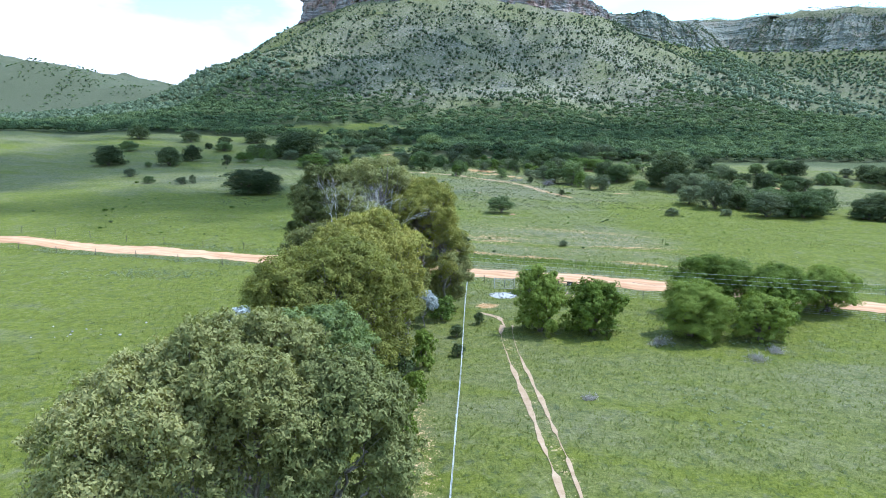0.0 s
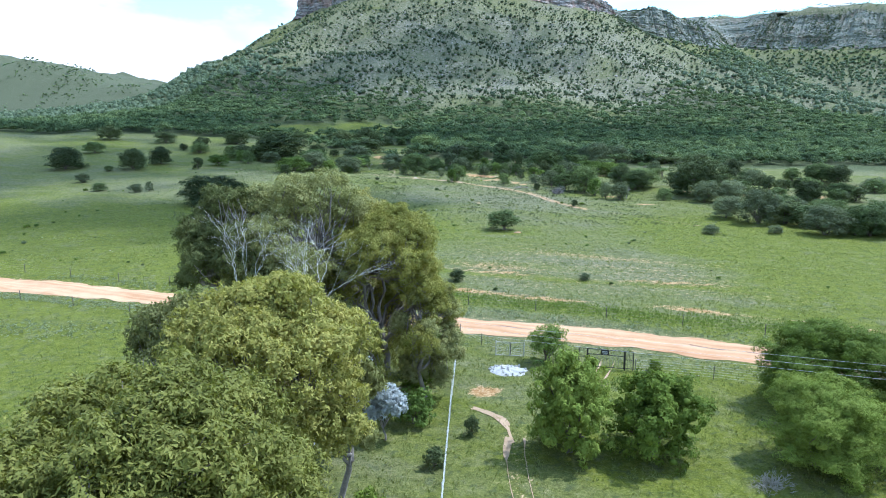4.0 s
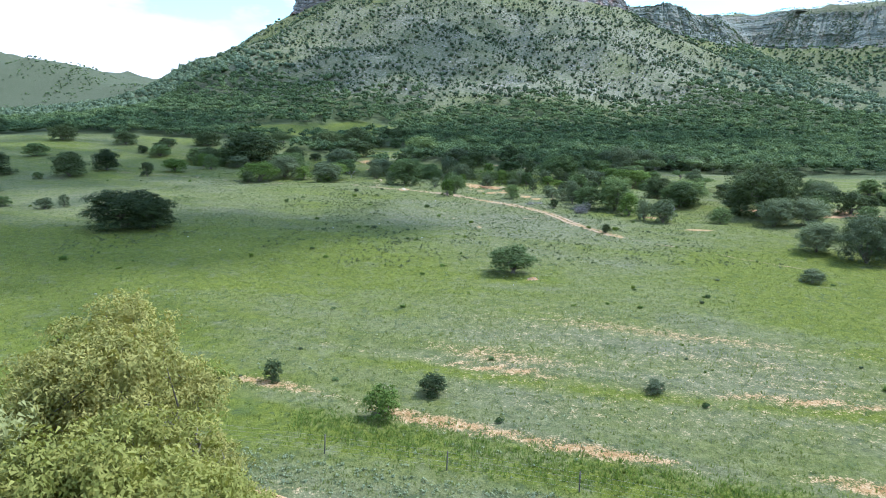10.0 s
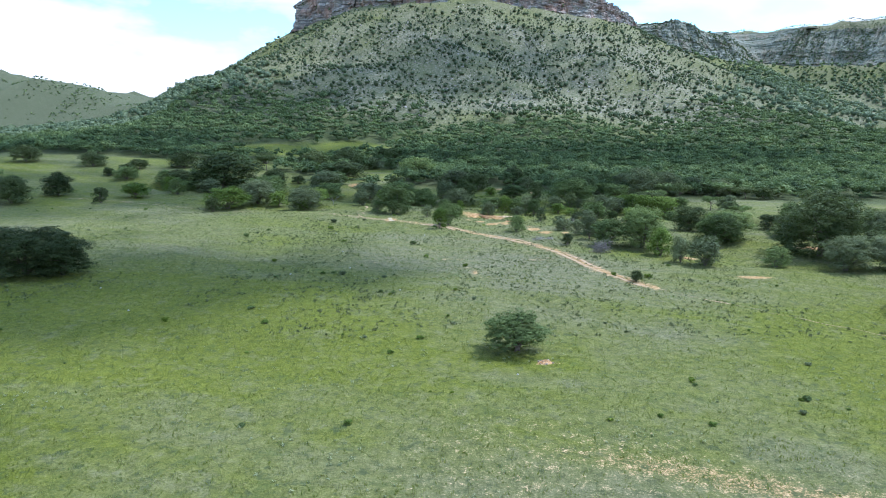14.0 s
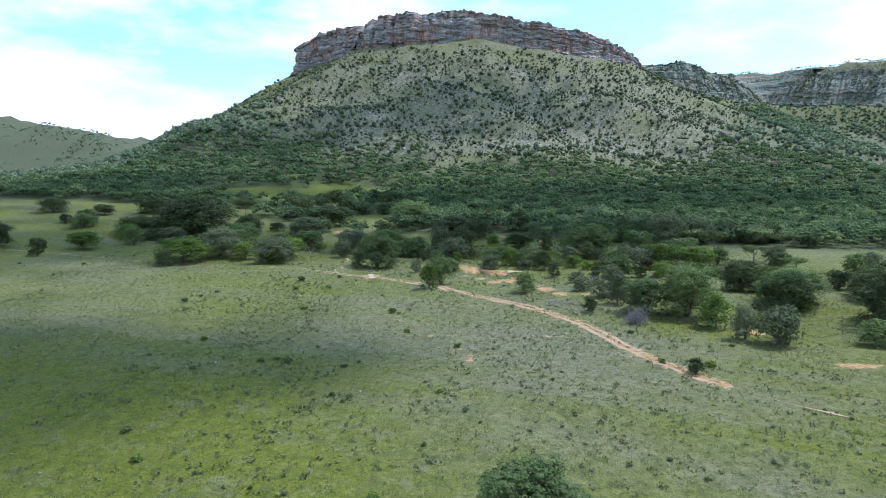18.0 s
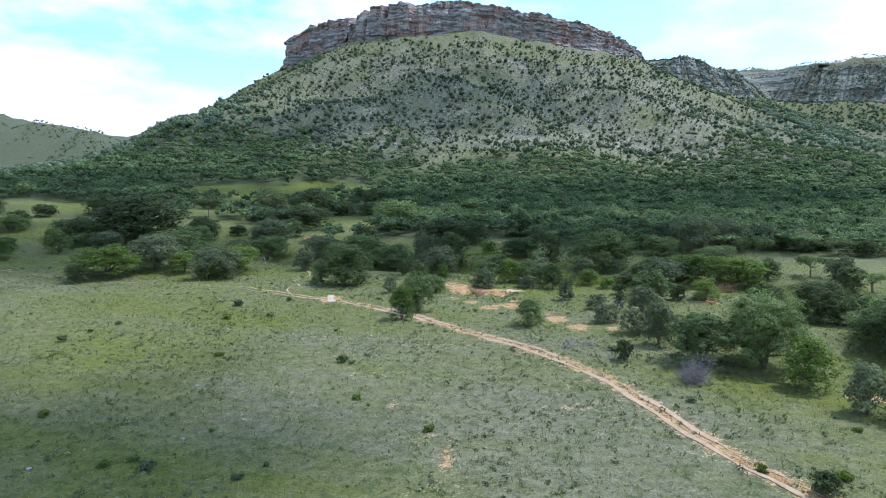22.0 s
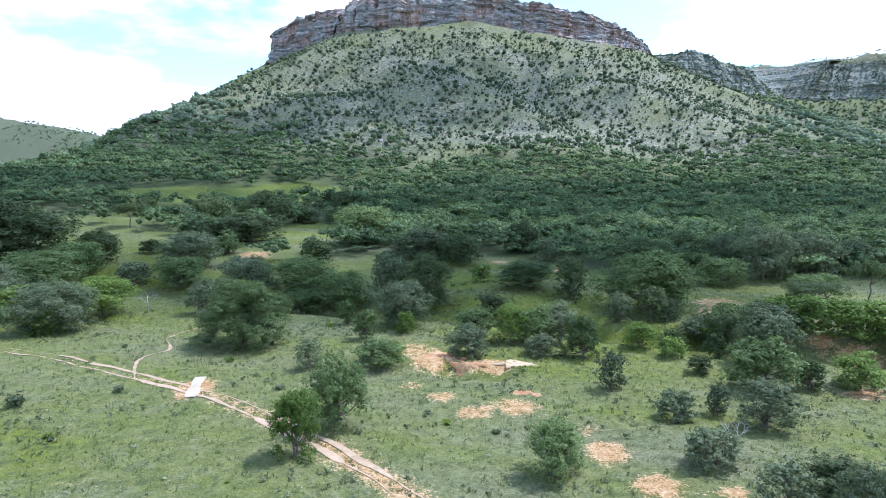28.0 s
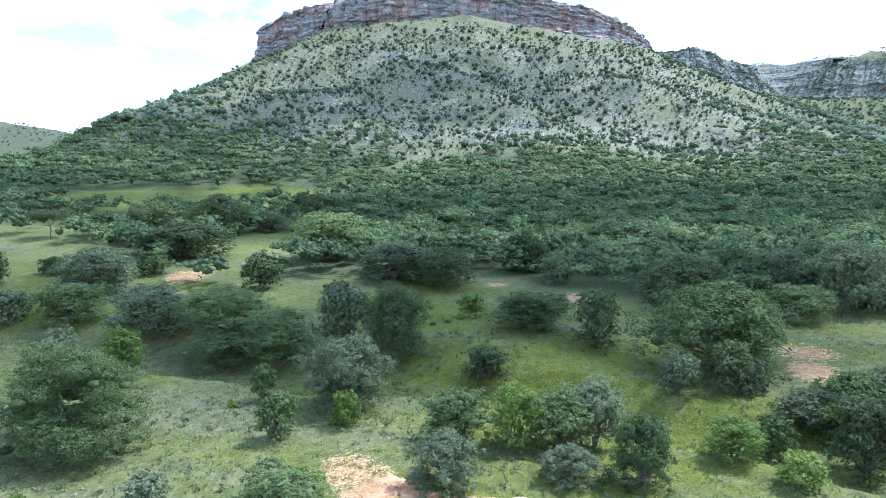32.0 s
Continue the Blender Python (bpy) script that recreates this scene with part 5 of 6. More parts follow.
brush(91, 41.2, 236.8, 4.4, 2.9, "leafless grey-purple dead bush in the grass", 300, DARK_TWIG)
# brush piles and fallen branches, not rooted shrubs
for k, (x, y, w, h) in enumerate(((26.6, 74.2, 2.6, 0.9), (35.2, 68.4, 2.8, 0.8), (38.6, 71.0, 2.0, 0.8), (30.6, 249.6, 3.2, 0.8), (33.2, 250.5, 2.2, 0.5), (14.5, 58, 1.4, 0.5))):
    brush(92 + k, x, y, w * 1.3, h * 1.2, "pile of grey dead branches lying in the grass", 170)

# ---- bushes by the gate and under the gums ----
for kind, x, y, w, h, text in (
        ("paddock", 13.2, 79.4, 6.8, 8.2, "bright green bush beside the sandy lane"), ("paddock_b", 19.6, 78.9, 7.6, 6.8, "round bright green bush by the lane"),
        ("paddock", 31.4, 76.9, 8.8, 6.6, "wide green bush in the paddock"), ("paddock_b", 38.9, 75.6, 6.8, 5.8, "green bush leaning on its neighbours"),
        ("paddock", 38.0, 87.6, 11.2, 7.9, "large green bush near the road fence"), ("paddock_b", 46.0, 86.6, 9.5, 6.8, "large green bush with a broken outline"),
        ("paddock", 54.0, 87.5, 8.5, 6.2, "large green bush near the road"), ("paddock_b", 43.0, 82.0, 7.5, 6.2, "green bush between its taller neighbours"), ("lime", 15.2, 99.6, 4.9, 4.3, "light green bush beside the gate"),
        ("paddock", 0.9, 96.6, 4.0, 4.2, "green bush at the foot of the tall gum"), ("dark_round", 2.9, 77.2, 1.9, 1.6, "small dark bush by the fence"),
        ("paddock", -1.0, 66.8, 2.8, 4.0, "undergrowth bush below the gum trees"), ("paddock_b", -2.8, 50, 3.2, 4.6, "dark undergrowth below the gum trees"),
        ("paddock", -1.6, 58.5, 2.4, 2.8, "bush below the gum trees"), ("dark_round", -3.4, 62.5, 3.6, 4.4, "shady bush below the gum trees"),
        ("lime", 1.2, 84.6, 3.4, 3.4, "fresh green bush beside the fence"), ("paddock", 1.4, 93, 3.4, 3.2, "low bush beside the fence"),
        ("lime", 2.6, 104.5, 2.8, 3.6, "young tree at the roadside"), ("dark_round", 2.8, 70.5, 1.8, 1.5, "small dark bush by the fence"),
        ("dark_round", 5.9, 82.2, 1.5, 1.7, "small dark bush beside the lane"),
        ("paddock_b", -2.6, 40, 2.8, 3.6, "bush below the gum trees"), ("dark_round", 6.5, 133.8, 2.9, 2.0, "dark bush across the road"), ("lime", 2.4, 129.3, 3.0, 2.9, "low green bush across the road"), ("dark_round", -8.7, 137, 2.2, 2.2, "small dark bush across the road"),
        ("greyish", 26.9, 134.6, 2.1, 1.2, "low grey-green bush across the road"), ("greyish", 64, 175.8, 4.2, 2.2, "low grey-green bush in the lush grass"),
        ("greyish", 80, 178.8, 3.4, 2.0, "low grey-green bush in the lush grass"), ("paddock", 25.8, 96.7, 1.7, 1.3, "weedy bush on the fence line")):
    plant(kind, x, y, w, h, "roadside bushes", text)


# ---- low shrubs in the open grass ----
def shrub_forms():
    out = []
    for k, (mat, text) in enumerate(((LEAF, "knee-high green shrub in the grass"), (LEAF_BRIGHT, "small bright green shrub in the grass"), (LEAF_GREY, "small grey-green shrub in the grass"), (LEAF_LIME, "low yellow-green shrub in the grass"))):
        r = np.random.RandomState(140 + k)
        out.append((mesh_of("shrub", *sprays(r, dome(r, 1.0, 0.46, 9, 0.0), 420, 0.12, 0.085, 0, 0.45), mat, True), text))
    return out


SHRUBS = shrub_forms()
dice = np.random.RandomState(5)
spread = [(-8.5, 218.7, 1.3), (-20.9, 227.5, 1.6), (-10.6, 243.8, 1.5), (44.2, 215.5, 1.7), (-10.2, 217.4, 1.3), (-17.7, 273.5, 2.4), (38.8, 216.5, 1.3), (-3.6, 287.5, 1.3), (-10.4, 277, 1.5),
          (27.5, 252, 1.0), (35.5, 247.5, 2.0), (-16, 195, 1.5), (12, 205, 1.0)]
while len(spread) < 285:
    x, y = dice.uniform(-110, 70), dice.uniform(128, 345)
    if along(TRACK_LINE, np.array(x), np.array(y))[0] > 2.5 and along(DONGA, np.array(x), np.array(y))[0] > 5 and along(ROAD_LINE, np.array(x), np.array(y))[0] > 7 and abs(x - 18) + abs(y - 177) > 6:
        spread.append((x, y, 0.85 * dice.choice([0.5, 0.7, 0.9, 1.2, 1.6, 2.2], p=[0.2, 0.22, 0.24, 0.18, 0.12, 0.04])))
for x, y, w in spread:
    k = dice.randint(4)
    ob = new("shrub", SHRUBS[k][0])
    ob.matrix_basis = pose(x, y, float(land(x, y)) - 0.03, 0, 0, dice.uniform(0, 360)) @ Matrix.Diagonal((w, w, w * dice.uniform(0.7, 1.1), 1))
    tagged(ob, SHRUBS[k][1], "shrub", "shrubs in the open veld")


# ---- grass ----
def blades(name, points, heights, widths, per, seed, label, mat, lean=0.35):
    r = np.random.RandomState(seed)
    n = len(points) * per
    k = np.repeat(np.arange(len(points)), per)
    h, w = heights[k] * r.uniform(0.6, 1.25, n), widths[k]
    base = np.stack([points[k, 0] + r.normal(0, 1, n) * w, points[k, 1] + r.normal(0, 1, n) * w], 1)
    z = land(base[:, 0], base[:, 1]) - 0.04
    a = r.uniform(0, math.pi, n)
    d = np.stack([np.cos(a), np.sin(a)], 1) * (w * 0.55)[:, None]
    tip = base + r.normal(0, lean, (n, 2)) * h[:, None]
    v = np.stack([np.column_stack([base - d, z]), np.column_stack([base + d, z]), np.column_stack([tip, z + h])], 1)
    me = mesh_of(name, v.reshape(-1, 3), np.arange(n * 3).reshape(-1, 3), mat)
    tone = np.repeat(np.clip(r.normal(0.5, 0.25, len(points)), 0, 1)[k], 3)
    me.attributes.new("tone", "FLOAT", "POINT").data.foreach_set("value", tone.astype(np.float32))
    return tagged(new(name, me), label, "grass", "", "stuff")


def grassy(count, x0, x1, y0, y1, seed, off_lane=0.75):
    r = np.random.RandomState(seed)
    x, y = r.uniform(x0, x1, count), r.uniform(y0, y1, count)
    keep = (along(ROAD_LINE, x, y)[0] > 3.7) & (np.abs(along(LANE_LINE, x, y)[0] - 0.72) > 0.3) & (np.abs(along(TRACK_LINE, x, y)[0] - 0.75) > 0.45)
    keep &= np.maximum(spots(BARE, x, y), spots(BARE_FAR, x, y)) < 0.35
    keep &= r.uniform(0, 1, count) < 0.45 + 0.55 * np.clip(0.5 + waves(x, y, 12, seed), 0, 1)
    keep &= r.uniform(0, 1, count) < np.minimum(ramp(x, x0, x0 + 26), ramp(-x, -x1, -x1 + 26))
    return np.stack([x[keep], y[keep]], 1)


dice = np.random.RandomState(6)
g = grassy(50000, -50, 75, 36, 128, 41)
blades("paddock_grass", g, dice.uniform(0.12, 0.34, len(g)), dice.uniform(0.05, 0.13, len(g)), 3, 42, "tufted green grass in the paddock", GRASS)
g = grassy(56000, -95, 105, 128, 215, 43)
blades("veld_grass", g, dice.uniform(0.10, 0.30, len(g)), dice.uniform(0.05, 0.14, len(g)), 3, 44, "short tufted veld grass", GRASS)
g = grassy(56000, -90, 110, 215, 340, 45)
blades("far_veld_grass", g, dice.uniform(0.12, 0.36, len(g)), dice.uniform(0.06, 0.16, len(g)), 3, 46, "tufted veld grass along the track and gully", PALE_GRASS)
r_ = np.random.RandomState(47)
x_ = r_.uniform(-5, 75, 5000)
reeds = np.stack([x_, 127.2 - 0.375 * x_ + r_.normal(0, 1.7, 5000)], 1)
blades("verge_grass", reeds, r_.uniform(0.2, 0.42, 5000), r_.uniform(0.06, 0.12, 5000), 3, 48, "tall lush grass along the road drain", foliage("lush_blades", (0.105, 0.150, 0.036), (0.155, 0.205, 0.052), (0.225, 0.275, 0.085), True, 0.7, 0.45))


def herbs(points, sizes, seed, name, label, mat):
    r = np.random.RandomState(seed)
    scatter(name, points, sizes, 18, 0.28, seed, label, "herbs", mat, 0.0, 0.25, 1, None, 0.0)


h = grassy(2600, 14, 50, 40, 75, 51)
h = h[waves(h[:, 0], h[:, 1], 16, 52) > 0.25]
h2 = grassy(5200, -95, 75, 112, 175, 53)
h2 = h2[waves(h2[:, 0] * 0.4, h2[:, 1] + 0.36 * h2[:, 0], 15, 54) > 0.35]
h3 = grassy(4200, -50, 60, 175, 300, 55)
h3 = h3[waves(h3[:, 0], h3[:, 1], 24, 56) > 0.3]
h4 = np.stack([dice.uniform(-60, 60, 2000), np.zeros(2000)], 1)
h4[:, 1] = np.interp(h4[:, 0], [p[0] for p in ROAD_LINE], [p[1] for p in ROAD_LINE]) + dice.choice([-1, 1], 2000, p=[0.25, 0.75]) * dice.uniform(4.0, 8.0, 2000)
h5 = np.stack([dice.normal(-47.7, 6, 420), dice.normal(110.8, 1.8, 420)], 1)
h6 = np.stack([dice.uniform(-80, -34, 900), np.zeros(900)], 1)
h6[:, 1] = np.interp(h6[:, 0], [p[0] for p in ROAD_LINE], [p[1] for p in ROAD_LINE]) - dice.uniform(3.6, 7.0, 900)
h = np.concatenate([h, h2, h3, h4, h5, h6])
herbs(h, dice.uniform(0.22, 0.55, len(h)), 57, "grey_herbs", "low grey-green woolly herbs in patches", GREY_HERB)


t_ = grassy(15000, -75, 75, 185, 330, 61)
t_ = t_[waves(t_[:, 0], t_[:, 1], 30, 62) + 0.5 * waves(t_[:, 0], t_[:, 1], 9, 63) + 0.012 * t_[:, 0] > 0.05]
scatter("veld_tussocks", t_, dice.uniform(0.3, 0.8, len(t_)), 12, 0.34, 64, "dull green tussocks among the short grass", "tussocks", foliage("tussock_blades", (0.082, 0.100, 0.046), (0.138, 0.156, 0.080), (0.200, 0.214, 0.125), True), 0.0, 0.36, 1, None, 0.0)


# ---- fences, gate, power line ----
def box(a, b, w, h):
    """A bar of square section from a to b with slightly eased edges."""
    a, b = np.asarray(a, float), np.asarray(b, float)
    way = unit(b - a)
    s = unit(np.cross(way, (0, 0, 1.0) if abs(way[2]) < 0.9 else (0, 1.0, 0)))
    t = np.cross(s, way)
    e = 0.15
    ring = [(-1 + e, -1), (1 - e, -1), (1, -1 + e), (1, 1 - e), (1 - e, 1), (-1 + e, 1), (-1, 1 - e), (-1, -1 + e)]
    v = np.array([p + s * u * w / 2 + t * q * h / 2 for p in (a, b) for u, q in ring])
    f = [[k, (k + 1) % 8, (k + 1) % 8 + 8, k + 8] for k in range(8)] + [[0, 7, 6, 5], [0, 5, 4, 3], [0, 3, 2, 1], [8, 9, 10, 11], [8, 11, 12, 13], [8, 13, 14, 15]]
    return v, np.array(f)


def sag(a, b, drop, n=12):
    u = np.linspace(0, 1, n)[:, None]
    p = np.asarray(a, float) + (np.asarray(b, float) - np.asarray(a, float)) * u
    p[:, 2] -= (drop * 4 * u * (1 - u))[:, 0]
    return p


def fence(line, gap, height, wires, post_mat, wire_mat, thick, wire, label, seed, name="wire_fence"):
    r = np.random.RandomState(seed)
    p = smooth_line(line, 0.5)
    s = np.concatenate([[0], np.cumsum(np.linalg.norm(np.diff(p, axis=0), axis=1))])
    at = np.arange(0, s[-1], gap)
    x, y = np.interp(at, s, p[:, 0]), np.interp(at, s, p[:, 1])
    z = land(x, y)
    root = new(name)
    root.matrix_basis = pose(x[0], y[0], z[0])
    o = np.array([x[0], y[0], z[0]])
    post = mesh_of("post", *joined([tube([(0, 0, -0.3), (0, 0, height * 0.5), (0.01, 0, height), (0.01, 0, height + 0.015)], [thick, thick, thick * 0.95, 0.001], 8)]), post_mat, True)
    for k in range(len(at)):
        ob = part("post", post, root)
        ob.matrix_basis = pose(*(np.array([x[k], y[k], z[k]]) - o), r.normal(0, 1.5), r.normal(0, 1.5), r.uniform(0, 360))
    for w in np.linspace(0.18, 0.94, wires):
        pts = np.stack([x, y, z + height * w], 1) - o
        part("wire", mesh_of("wire", *tube(pts, np.full(len(pts), wire), 4), wire_mat, True), root)
    return tagged(root, label, "fence")


PALE_POST = plain("pale_post", (0.42, 0.42, 0.42), (0.62, 0.62, 0.61), 4.0, 0.6)
fence([(-0.4, 18), (1.2, 41.7), (2.9, 65.2), (4.4, 88.6), (5.9, 108.6)], 2.6, 1.5, 6, PALE_POST, WIRE, 0.03, 0.008, "pale close-meshed wire fence along the gum trees", 1)
fence([(6.0, 108.6), (9.6, 103.6), (13.2, 101.2), (18.2, 98.7)], 4.2, 1.4, 5, POST, WIRE, 0.045, 0.006, "wire fence between the corner post and the gate", 2)
fence([(23.7, 96.8), (31.5, 94.0), (60, 82), (110, 58)], 7.6, 1.4, 5, POST, WIRE, 0.04, 0.006, "wire fence along the near side of the road", 3)
fence([(-110, 154), (-61, 139), (-32, 130.5), (6.4, 121.4), (15.4, 118.8), (24.3, 115.2), (60, 101), (110, 78)], 9.4, 1.5, 4, POST, GREY_TWIG, 0.05, 0.006, "old wire fence on iron posts across the road", 4)
fence([(-110, 140.5), (-61, 125.6), (-32, 116.6), (-8, 110.5), (5.6, 109)], 9.4, 1.4, 4, POST, GREY_TWIG, 0.05, 0.006, "old wire fence along the grass field", 5)


def build_gate():
    a, b = np.array([18.2, 98.5, 0.0]), np.array([23.55, 97.0, 0.0])
    z = float(land(20.9, 97.8))
    root = new("farm_gate")
    along_ = unit(b - a)
    root.matrix_basis = pose(a[0], a[1], z, 0, 0, math.degrees(math.atan2(along_[1], along_[0])))
    L = float(np.linalg.norm(b - a))

    def bar(name, p, q, w, text=""):
        return part(name, mesh_of(name, *box(p, q, w, w), BLACK), root, text)
    h = 2.15
    for x, w in ((0, 0.09), (0.85, 0.12), (L - 0.85, 0.14), (L, 0.09)):
        bar("post", (x, 0, -0.3), (x, 0, h if w > 0.1 else h * 0.98), w)
    for x0, x1 in ((0.045, 0.79), (L - 0.78, L - 0.045)):
        for hh in (0.25, 1.2, h - 0.05):
            bar("rail", (x0, 0, hh), (x1, 0, hh), 0.045)
        for k in range(5):
            x = x0 + (x1 - x0) * (k + 0.5) / 5
            bar("bar", (x, 0, 0.27), (x, 0, h - 0.07), 0.016)
    x0, x1 = 0.93, L - 0.94
    leaf = part("gate_leaf", mesh_of("gate_leaf", *joined([box((x0, 0.02, 0.16), (x0, 0.02, h - 0.03), 0.07, 0.07), box((x1, 0.02, 0.16), (x1, 0.02, h - 0.03), 0.07, 0.07)]), BLACK), root, "black steel gate leaf, closed")
    for hh, w in ((0.2, 0.06), (1.52, 0.06), (h - 0.06, 0.07)):
        part("rail", mesh_of("rail", *box((x0 + 0.036, 0.02, hh), (x1 - 0.036, 0.02, hh), w, w), BLACK), leaf)
    steel = plain("dull_steel", (0.16, 0.16, 0.16), (0.30, 0.30, 0.29), 8, 0.5, 0.5)
    upright = mesh_of("upright", *box((0, 0, 0.23), (0, 0, 1.49), 0.022, 0.022), steel)
    for k in range(24):
        ob = part("upright", upright, leaf)
        ob.location = (x0 + (x1 - x0) * (k + 0.5) / 24, 0.02, 0)
    mid = (x0 + x1) / 2 - 0.12
    sign = part("sign_board", mesh_of("sign_board", *box((mid - 0.42, -0.05, 1.80), (mid + 0.42, -0.05, 1.80), 0.03, 0.52), BLACK), root, "black sign board with pale illegible lettering")
    pale = plain("pale_lettering", (0.5, 0.5, 0.5), (0.7, 0.7, 0.7), 20, 0.6)
    for k, (u, w) in enumerate(((0.10, 0.55), (-0.04, 0.62), (-0.15, 0.36))):
        part("lettering_bar", mesh_of("lettering_bar", *box((mid - w / 2, -0.069, 1.80 + u), (mid + w / 2, -0.069, 1.80 + u), 0.006, 0.06), pale), sign)
    tagged(root, "black steel farm gate with side panels and a sign board", "gate")


build_gate()


def build_power_line():
    root = new("power_line")
    x0, y0, x1, y1 = -7.0, 95.5, 74.0, 66.4
    root.matrix_basis = pose(x0, y0, 0)
    timber = plain("pole_timber", (0.10, 0.08, 0.06), (0.22, 0.18, 0.14), 2, 0.85)
    for x, y in ((0, 0), (x1 - x0, y1 - y0)):
        pole = part("pole", mesh_of("pole", *tube([(0, 0, -0.5), (0, 0, 3.5), (0, 0, 7.5), (0, 0, 7.52)], [0.13, 0.12, 0.10, 0.002], 10), timber, True), root, "wooden pole")
        pole.location = (x, y, 0)
        for z in (7.3, 6.75, 6.2):
            part("insulator", mesh_of("insulator", *tube([(-0.04, -0.1, z - 0.06), (-0.04, -0.12, z - 0.04), (-0.05, -0.14, z + 0.02), (-0.05, -0.14, z + 0.04)], [0.03, 0.05, 0.04, 0.005], 8), PALE_POST, True), pole)
    for z in (7.3, 6.75, 6.2):
        part("wire", mesh_of("wire", *tube(sag(np.array([-0.05, -0.14, z]), np.array([x1 - x0 - 0.05, y1 - y0 - 0.14, z]), 0.35, 30), np.full(30, 0.008), 4), WIRE, True), root, "thin pale overhead wire")
    tagged(root, "overhead line of three pale wires on wooden poles", "power line")


build_power_line()


def build_panel():
    """A hinged frame of pipe and wire beside the gate."""
    root = new("wire_gate")
    root.matrix_basis = pose(9.7, 102.0, float(land(11.2, 101.8)), 0, 0, math.degrees(math.atan2(-0.55, 3.05)))
    for a, b in (((0, 0, 0.1), (0, 0, 1.6)), ((3.1, 0, 0.1), (3.1, 0, 1.6)), ((0, 0, 0.1), (3.1, 0, 0.1)), ((0, 0, 1.6), (3.1, 0, 1.6)), ((1.55, 0, 0.1), (1.55, 0, 1.6))):
        part("frame_pipe", mesh_of("frame_pipe", *tube([a, tuple((p + q) / 2 for p, q in zip(a, b)), b], [0.03] * 3, 8), PALE_POST, True), root)
    for z in np.linspace(0.25, 1.45, 8):
        part("wire", mesh_of("wire", *tube([(0, 0, z), (1.5, 0.01, z), (3.1, 0, z)], [0.007] * 3, 4), WIRE, True), root)
    for x in (0, 3.1):
        part("post", mesh_of("post", *tube([(x, 0.08, -0.3), (x, 0.08, 0.9), (x, 0.08, 1.75)], [0.05] * 3, 8), PALE_POST, True), root)
    tagged(root, "pale pipe-framed wire gate in the boundary fence", "gate")


build_panel()


# ---- stones, heaps and bare banks ----
def stone_mesh(seed, mat):
    r = np.random.RandomState(seed)
    bm = bmesh.new()
    bmesh.ops.create_icosphere(bm, subdivisions=1, radius=0.5)
    for v in bm.verts:
        v.co *= r.uniform(0.7, 1.2)
        v.co.z *= 0.7
    me = bpy.data.meshes.new("stone")
    bm.to_mesh(me)
    bm.free()
    me.materials.append(mat)
    return me


PALE_STONE = [stone_mesh(k, RUBBLE) for k in range(4)]
BROWN_STONE = [stone_mesh(k + 7, plain("brown_stone", (0.16, 0.13, 0.10), (0.38, 0.32, 0.26), 3, 0.9)) for k in range(3)]


def heap(x, y, wide, deep, high, count, stones, label, seed, name="rubble_heap"):
    r = np.random.RandomState(seed)
    root = new(name)
    z = float(land(x, y))
    root.matrix_basis = pose(x, y, z)
    n = 18
    rings = [[(0, 0, high)]]
    v = [(0, 0, high)]
    for q in (0.35, 0.7, 1.0):
        for k in range(n):
            a = k * 2 * math.pi / n
            j = q * r.uniform(0.85, 1.15)
            v.append((j * wide / 2 * math.cos(a), j * deep / 2 * math.sin(a), high * (1 - q) * r.uniform(0.7, 1.2) - 0.05 * (q == 1.0)))
    f = []
    for k in range(n):
        f.append((0, 0, 1 + k, 1 + (k + 1) % n))
        for q in (0, 1):
            f.append((1 + q * n + k, 1 + (q + 1) * n + k, 1 + (q + 1) * n + (k + 1) % n, 1 + q * n + (k + 1) % n))
    me = bpy.data.meshes.new("mound")
    me.from_pydata(v, [], [tuple(dict.fromkeys(t)) for t in f])
    me.materials.append(RUBBLE if stones is PALE_STONE else SCAR)
    part("mound", me, root)
    for _ in range(count):
        a, q = r.uniform(0, 2 * math.pi), math.sqrt(r.uniform(0, 1))
        ob = part("stone", stones[r.randint(len(stones))], root)
        s = r.uniform(0.15, 0.42)
        ob.matrix_basis = pose(q * wide / 2 * math.cos(a), q * deep / 2 * math.sin(a), high * (1 - q) * 0.9 + 0.03, r.uniform(0, 60), r.uniform(0, 60), r.uniform(0, 360)) @ Matrix.Diagonal((s, s, s, 1))
    return tagged(root, label, "heap")


heap(10.4, 97.0, 4.2, 3.4, 0.5, 46, PALE_STONE, "heap of whitish rubble in the grass", 3)
heap(21.4, 176.2, 1.9, 1.4, 0.4, 14, BROWN_STONE, "low pinkish earth mound beside the lone bush", 4, "earth_mound")
r_ = np.random.RandomState(8)
for k in range(26):
    x, y = ((-44 + r_.normal(0, 4), 79 + r_.normal(0, 2)) if k < 12 else (r_.uniform(-60, 30), r_.uniform(150, 260)))
    s = r_.uniform(0.18, 0.45)
    ob = new("stone", PALE_STONE[k % 4])
    ob.matrix_basis = pose(x, y, float(land(x, y)) + 0.05, 0, 0, r_.uniform(0, 360)) @ Matrix.Diagonal((s, s, s, 1))
    tagged(ob, "pale loose stone lying in the grass", "stone", "loose pale stones")


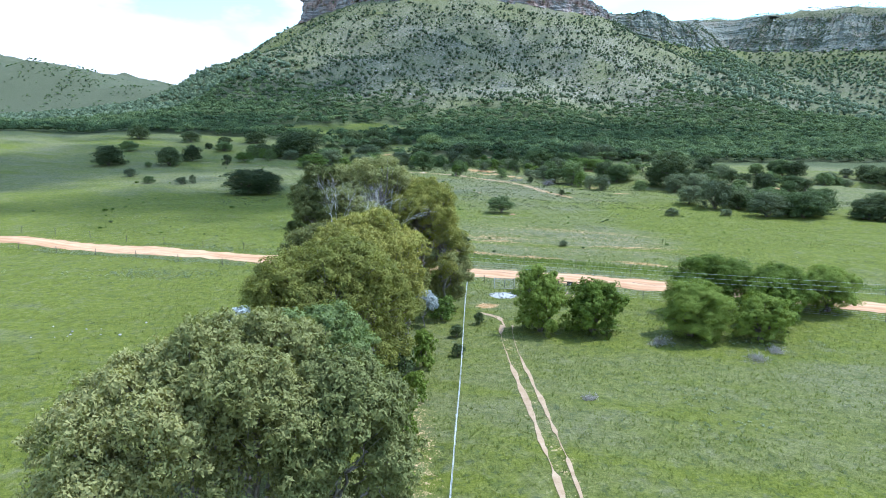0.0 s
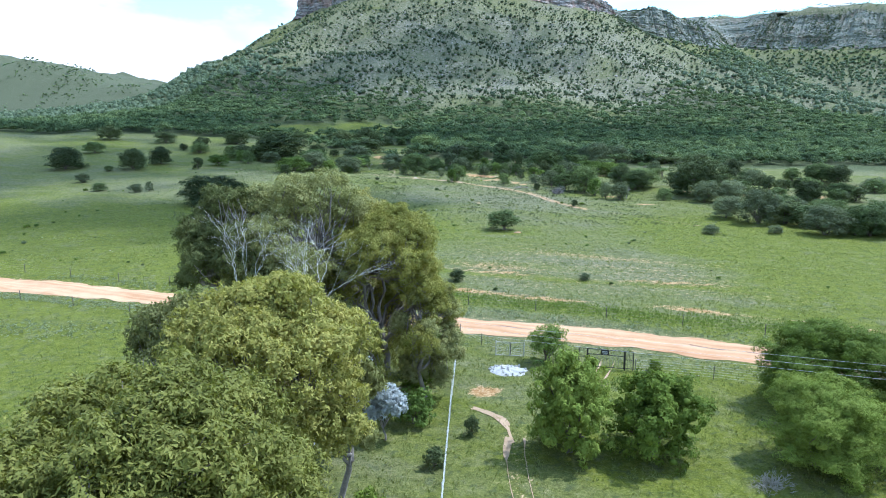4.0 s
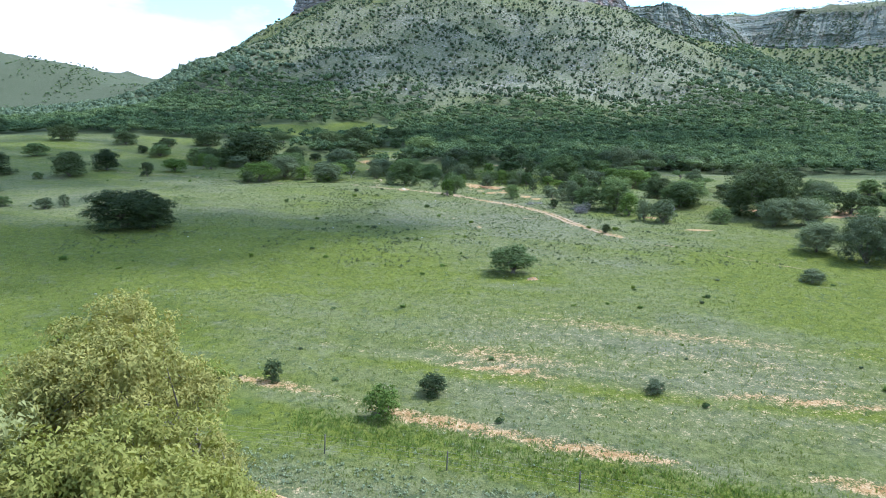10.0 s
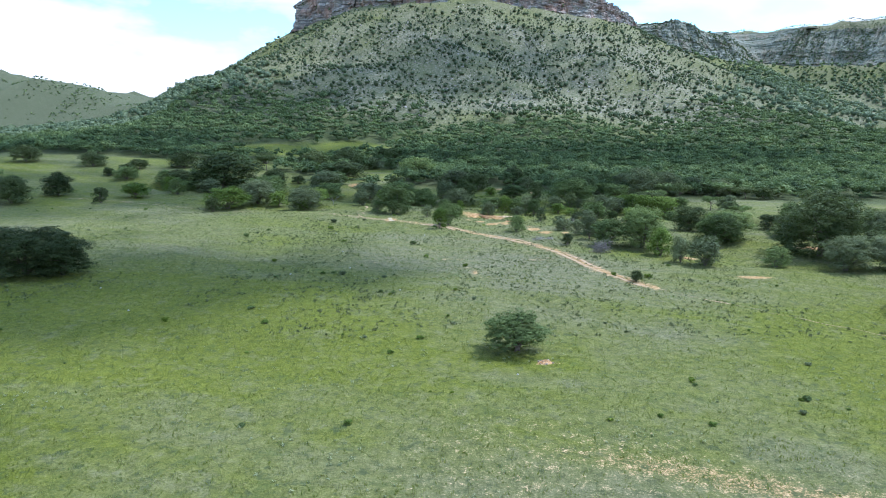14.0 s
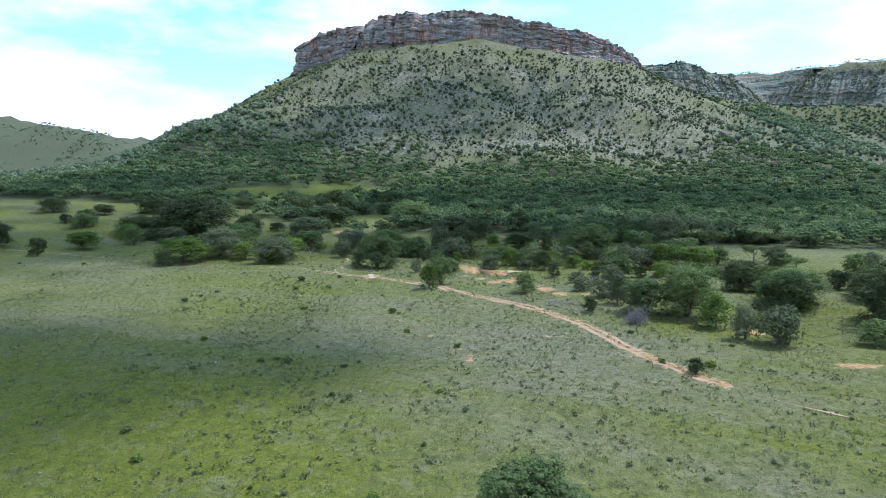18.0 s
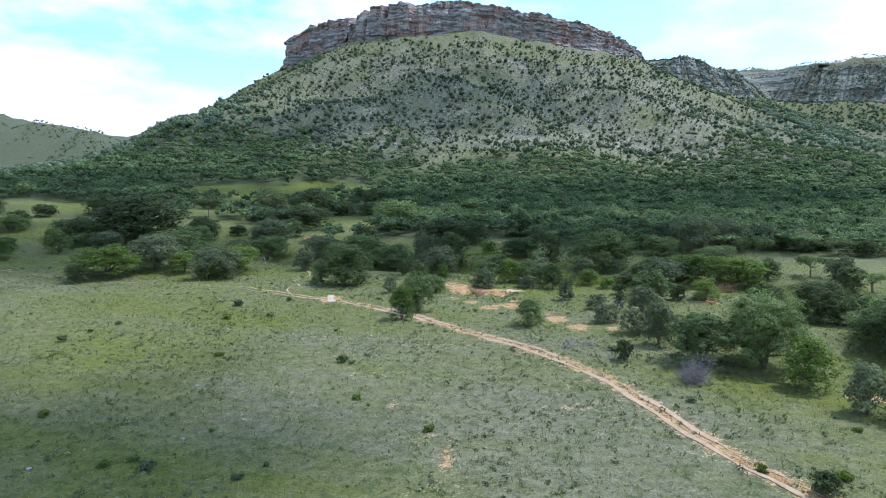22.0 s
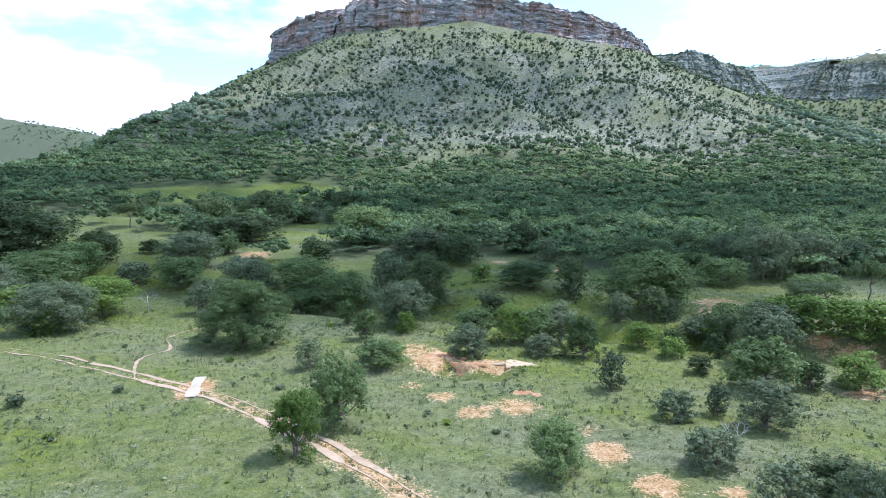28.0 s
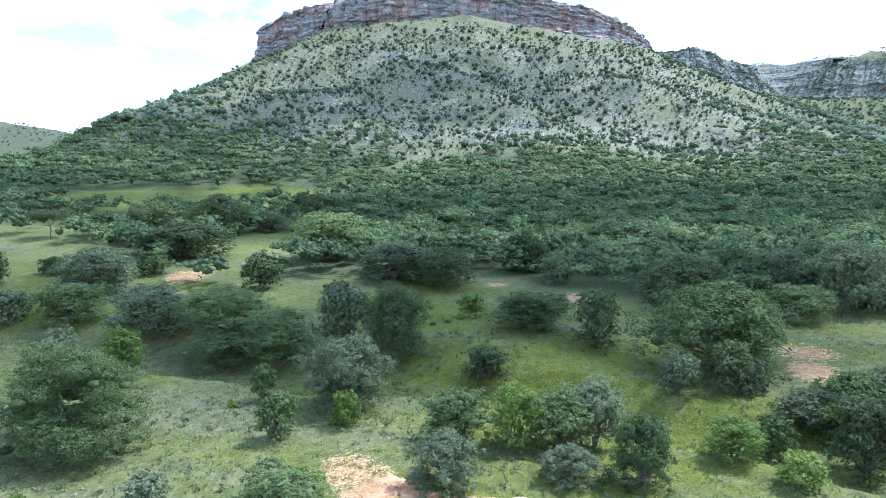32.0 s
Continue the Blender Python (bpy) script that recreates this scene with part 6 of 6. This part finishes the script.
def bank(x, y, wide, deep, mat, label, seed, lift=0.05):
    """A ragged patch of raw earth that follows the ground."""
    r = np.random.RandomState(seed)
    n, rings = 40, 9
    edge = 1 + 0.45 * np.convolve(r.normal(0, 1, n + 4), np.ones(5) / 2.4, "valid")
    edge = np.clip(edge, 0.35, 1.8)
    a = np.arange(n) * 2 * math.pi / n
    q = np.linspace(0, 1, rings)
    X = x + q[:, None] * (edge * wide / 2 * np.cos(a))[None]
    Y = y + q[:, None] * (edge * deep / 2 * np.sin(a))[None]
    Z = land(X, Y) + lift + 0.05 * r.normal(0, 1, X.shape) * (q[:, None] < 0.95) - 0.12 * (q[:, None] > 0.95)
    i, j = np.meshgrid(np.arange(rings - 1), np.arange(n), indexing="ij")
    f = np.stack([i * n + j, (i + 1) * n + j, (i + 1) * n + (j + 1) % n, i * n + (j + 1) % n], -1).reshape(-1, 4)
    tagged(new("raw_earth", mesh_of("raw_earth", np.stack([X, Y, Z], -1).reshape(-1, 3), f, mat, True)), label, "bare earth", "", "structure")


for k, (x, y, w, d, m) in enumerate(((19.4, 288.2, 3.4, 3.4, SCAR), (21.8, 285.6, 3.4, 1.6, SCAR), (26.6, 286.4, 5.4, 2.0, BANK_SAND), (27.4, 277.0, 2.6, 1.2, SCAR), (63, 297.5, 5.5, 1.2, SCAR), (59, 277.6, 4, 1.0, SCAR),
                                      (-20.5, 347, 5, 2.0, SCAR), (86, 243, 10, 2.0, SCAR), (105, 236, 11, 2.0, SCAR))):
    bank(x, y, w, d, m, "raw eroded earth bank" if m is SCAR else "pale sandy floor of the eroded bank", 60 + k)
tagged(strip([(-4.3, 281.0), (-3.6, 278), (-3.0, 274.6)], 0, 1.0, 0.09, plain("lime", (0.32, 0.25, 0.155), (0.52, 0.44, 0.315), 0.9, 0.95), "spilt_lime", 66, 5, 0.4, 0.28), "pale lime spilt across the sandy track", "spill", "", "structure")


# ---- passing clouds, high above, whose shadows lie on the veld and the mountain ----
def cloud_over(x, y, wide, deep, seed, puffs):
    """A loose cumulus at 1300 m, thinning to its edges, above the ground that lies in its shade round (x, y)."""
    r = np.random.RandomState(seed)
    g = float(land(x, y))
    lump = bmesh.new()
    bmesh.ops.create_icosphere(lump, subdivisions=1, radius=1.0)
    ball = np.array([v.co[:] for v in lump.verts])
    tri = np.array([[v.index for v in f.verts] for f in lump.faces])
    lump.free()
    c = np.stack([r.normal(0, wide * 0.23, puffs), r.normal(0, deep * 0.23, puffs), r.uniform(-10, 25, puffs)], 1)
    c[:, 0] += 0.2 * wide * np.sin(c[:, 1] / deep * 5)
    s = r.uniform(3, 7, (puffs, 1, 1)) * np.array([1.2, 1.0, 0.55])
    v = c[:, None] + ball[None] * s * r.uniform(0.8, 1.2, (puffs, len(ball), 1))
    f = tri[None] + (np.arange(puffs) * len(ball))[:, None, None]
    ob = new("backdrop_cloud", mesh_of("backdrop_cloud", v.reshape(-1, 3), f.reshape(-1, 3), CLOUD, True))
    ob.matrix_basis = pose(x + (1300 - g) * SUN.x / SUN.z, y + (1300 - g) * SUN.y / SUN.z, 1300)
    tagged(ob, "loose white cumulus cloud drifting above the veld", "cloud", "passing clouds", "structure")


CLOUD = plain("cloud", (0.80, 0.80, 0.82), (0.88, 0.88, 0.90), 0.02, 1.0, 0, 0.2, 1.0)
cloud_over(-5, 725, 290, 230, 2, 950)
cloud_over(80, 462, 290, 95, 5, 1080)
cloud_over(40, 345, 120, 70, 6, 280)
cloud_over(-225, 470, 290, 140, 3, 900)
cloud_over(-160, 300, 200, 190, 4, 1000)
cloud_over(-52, 208, 110, 70, 7, 230)
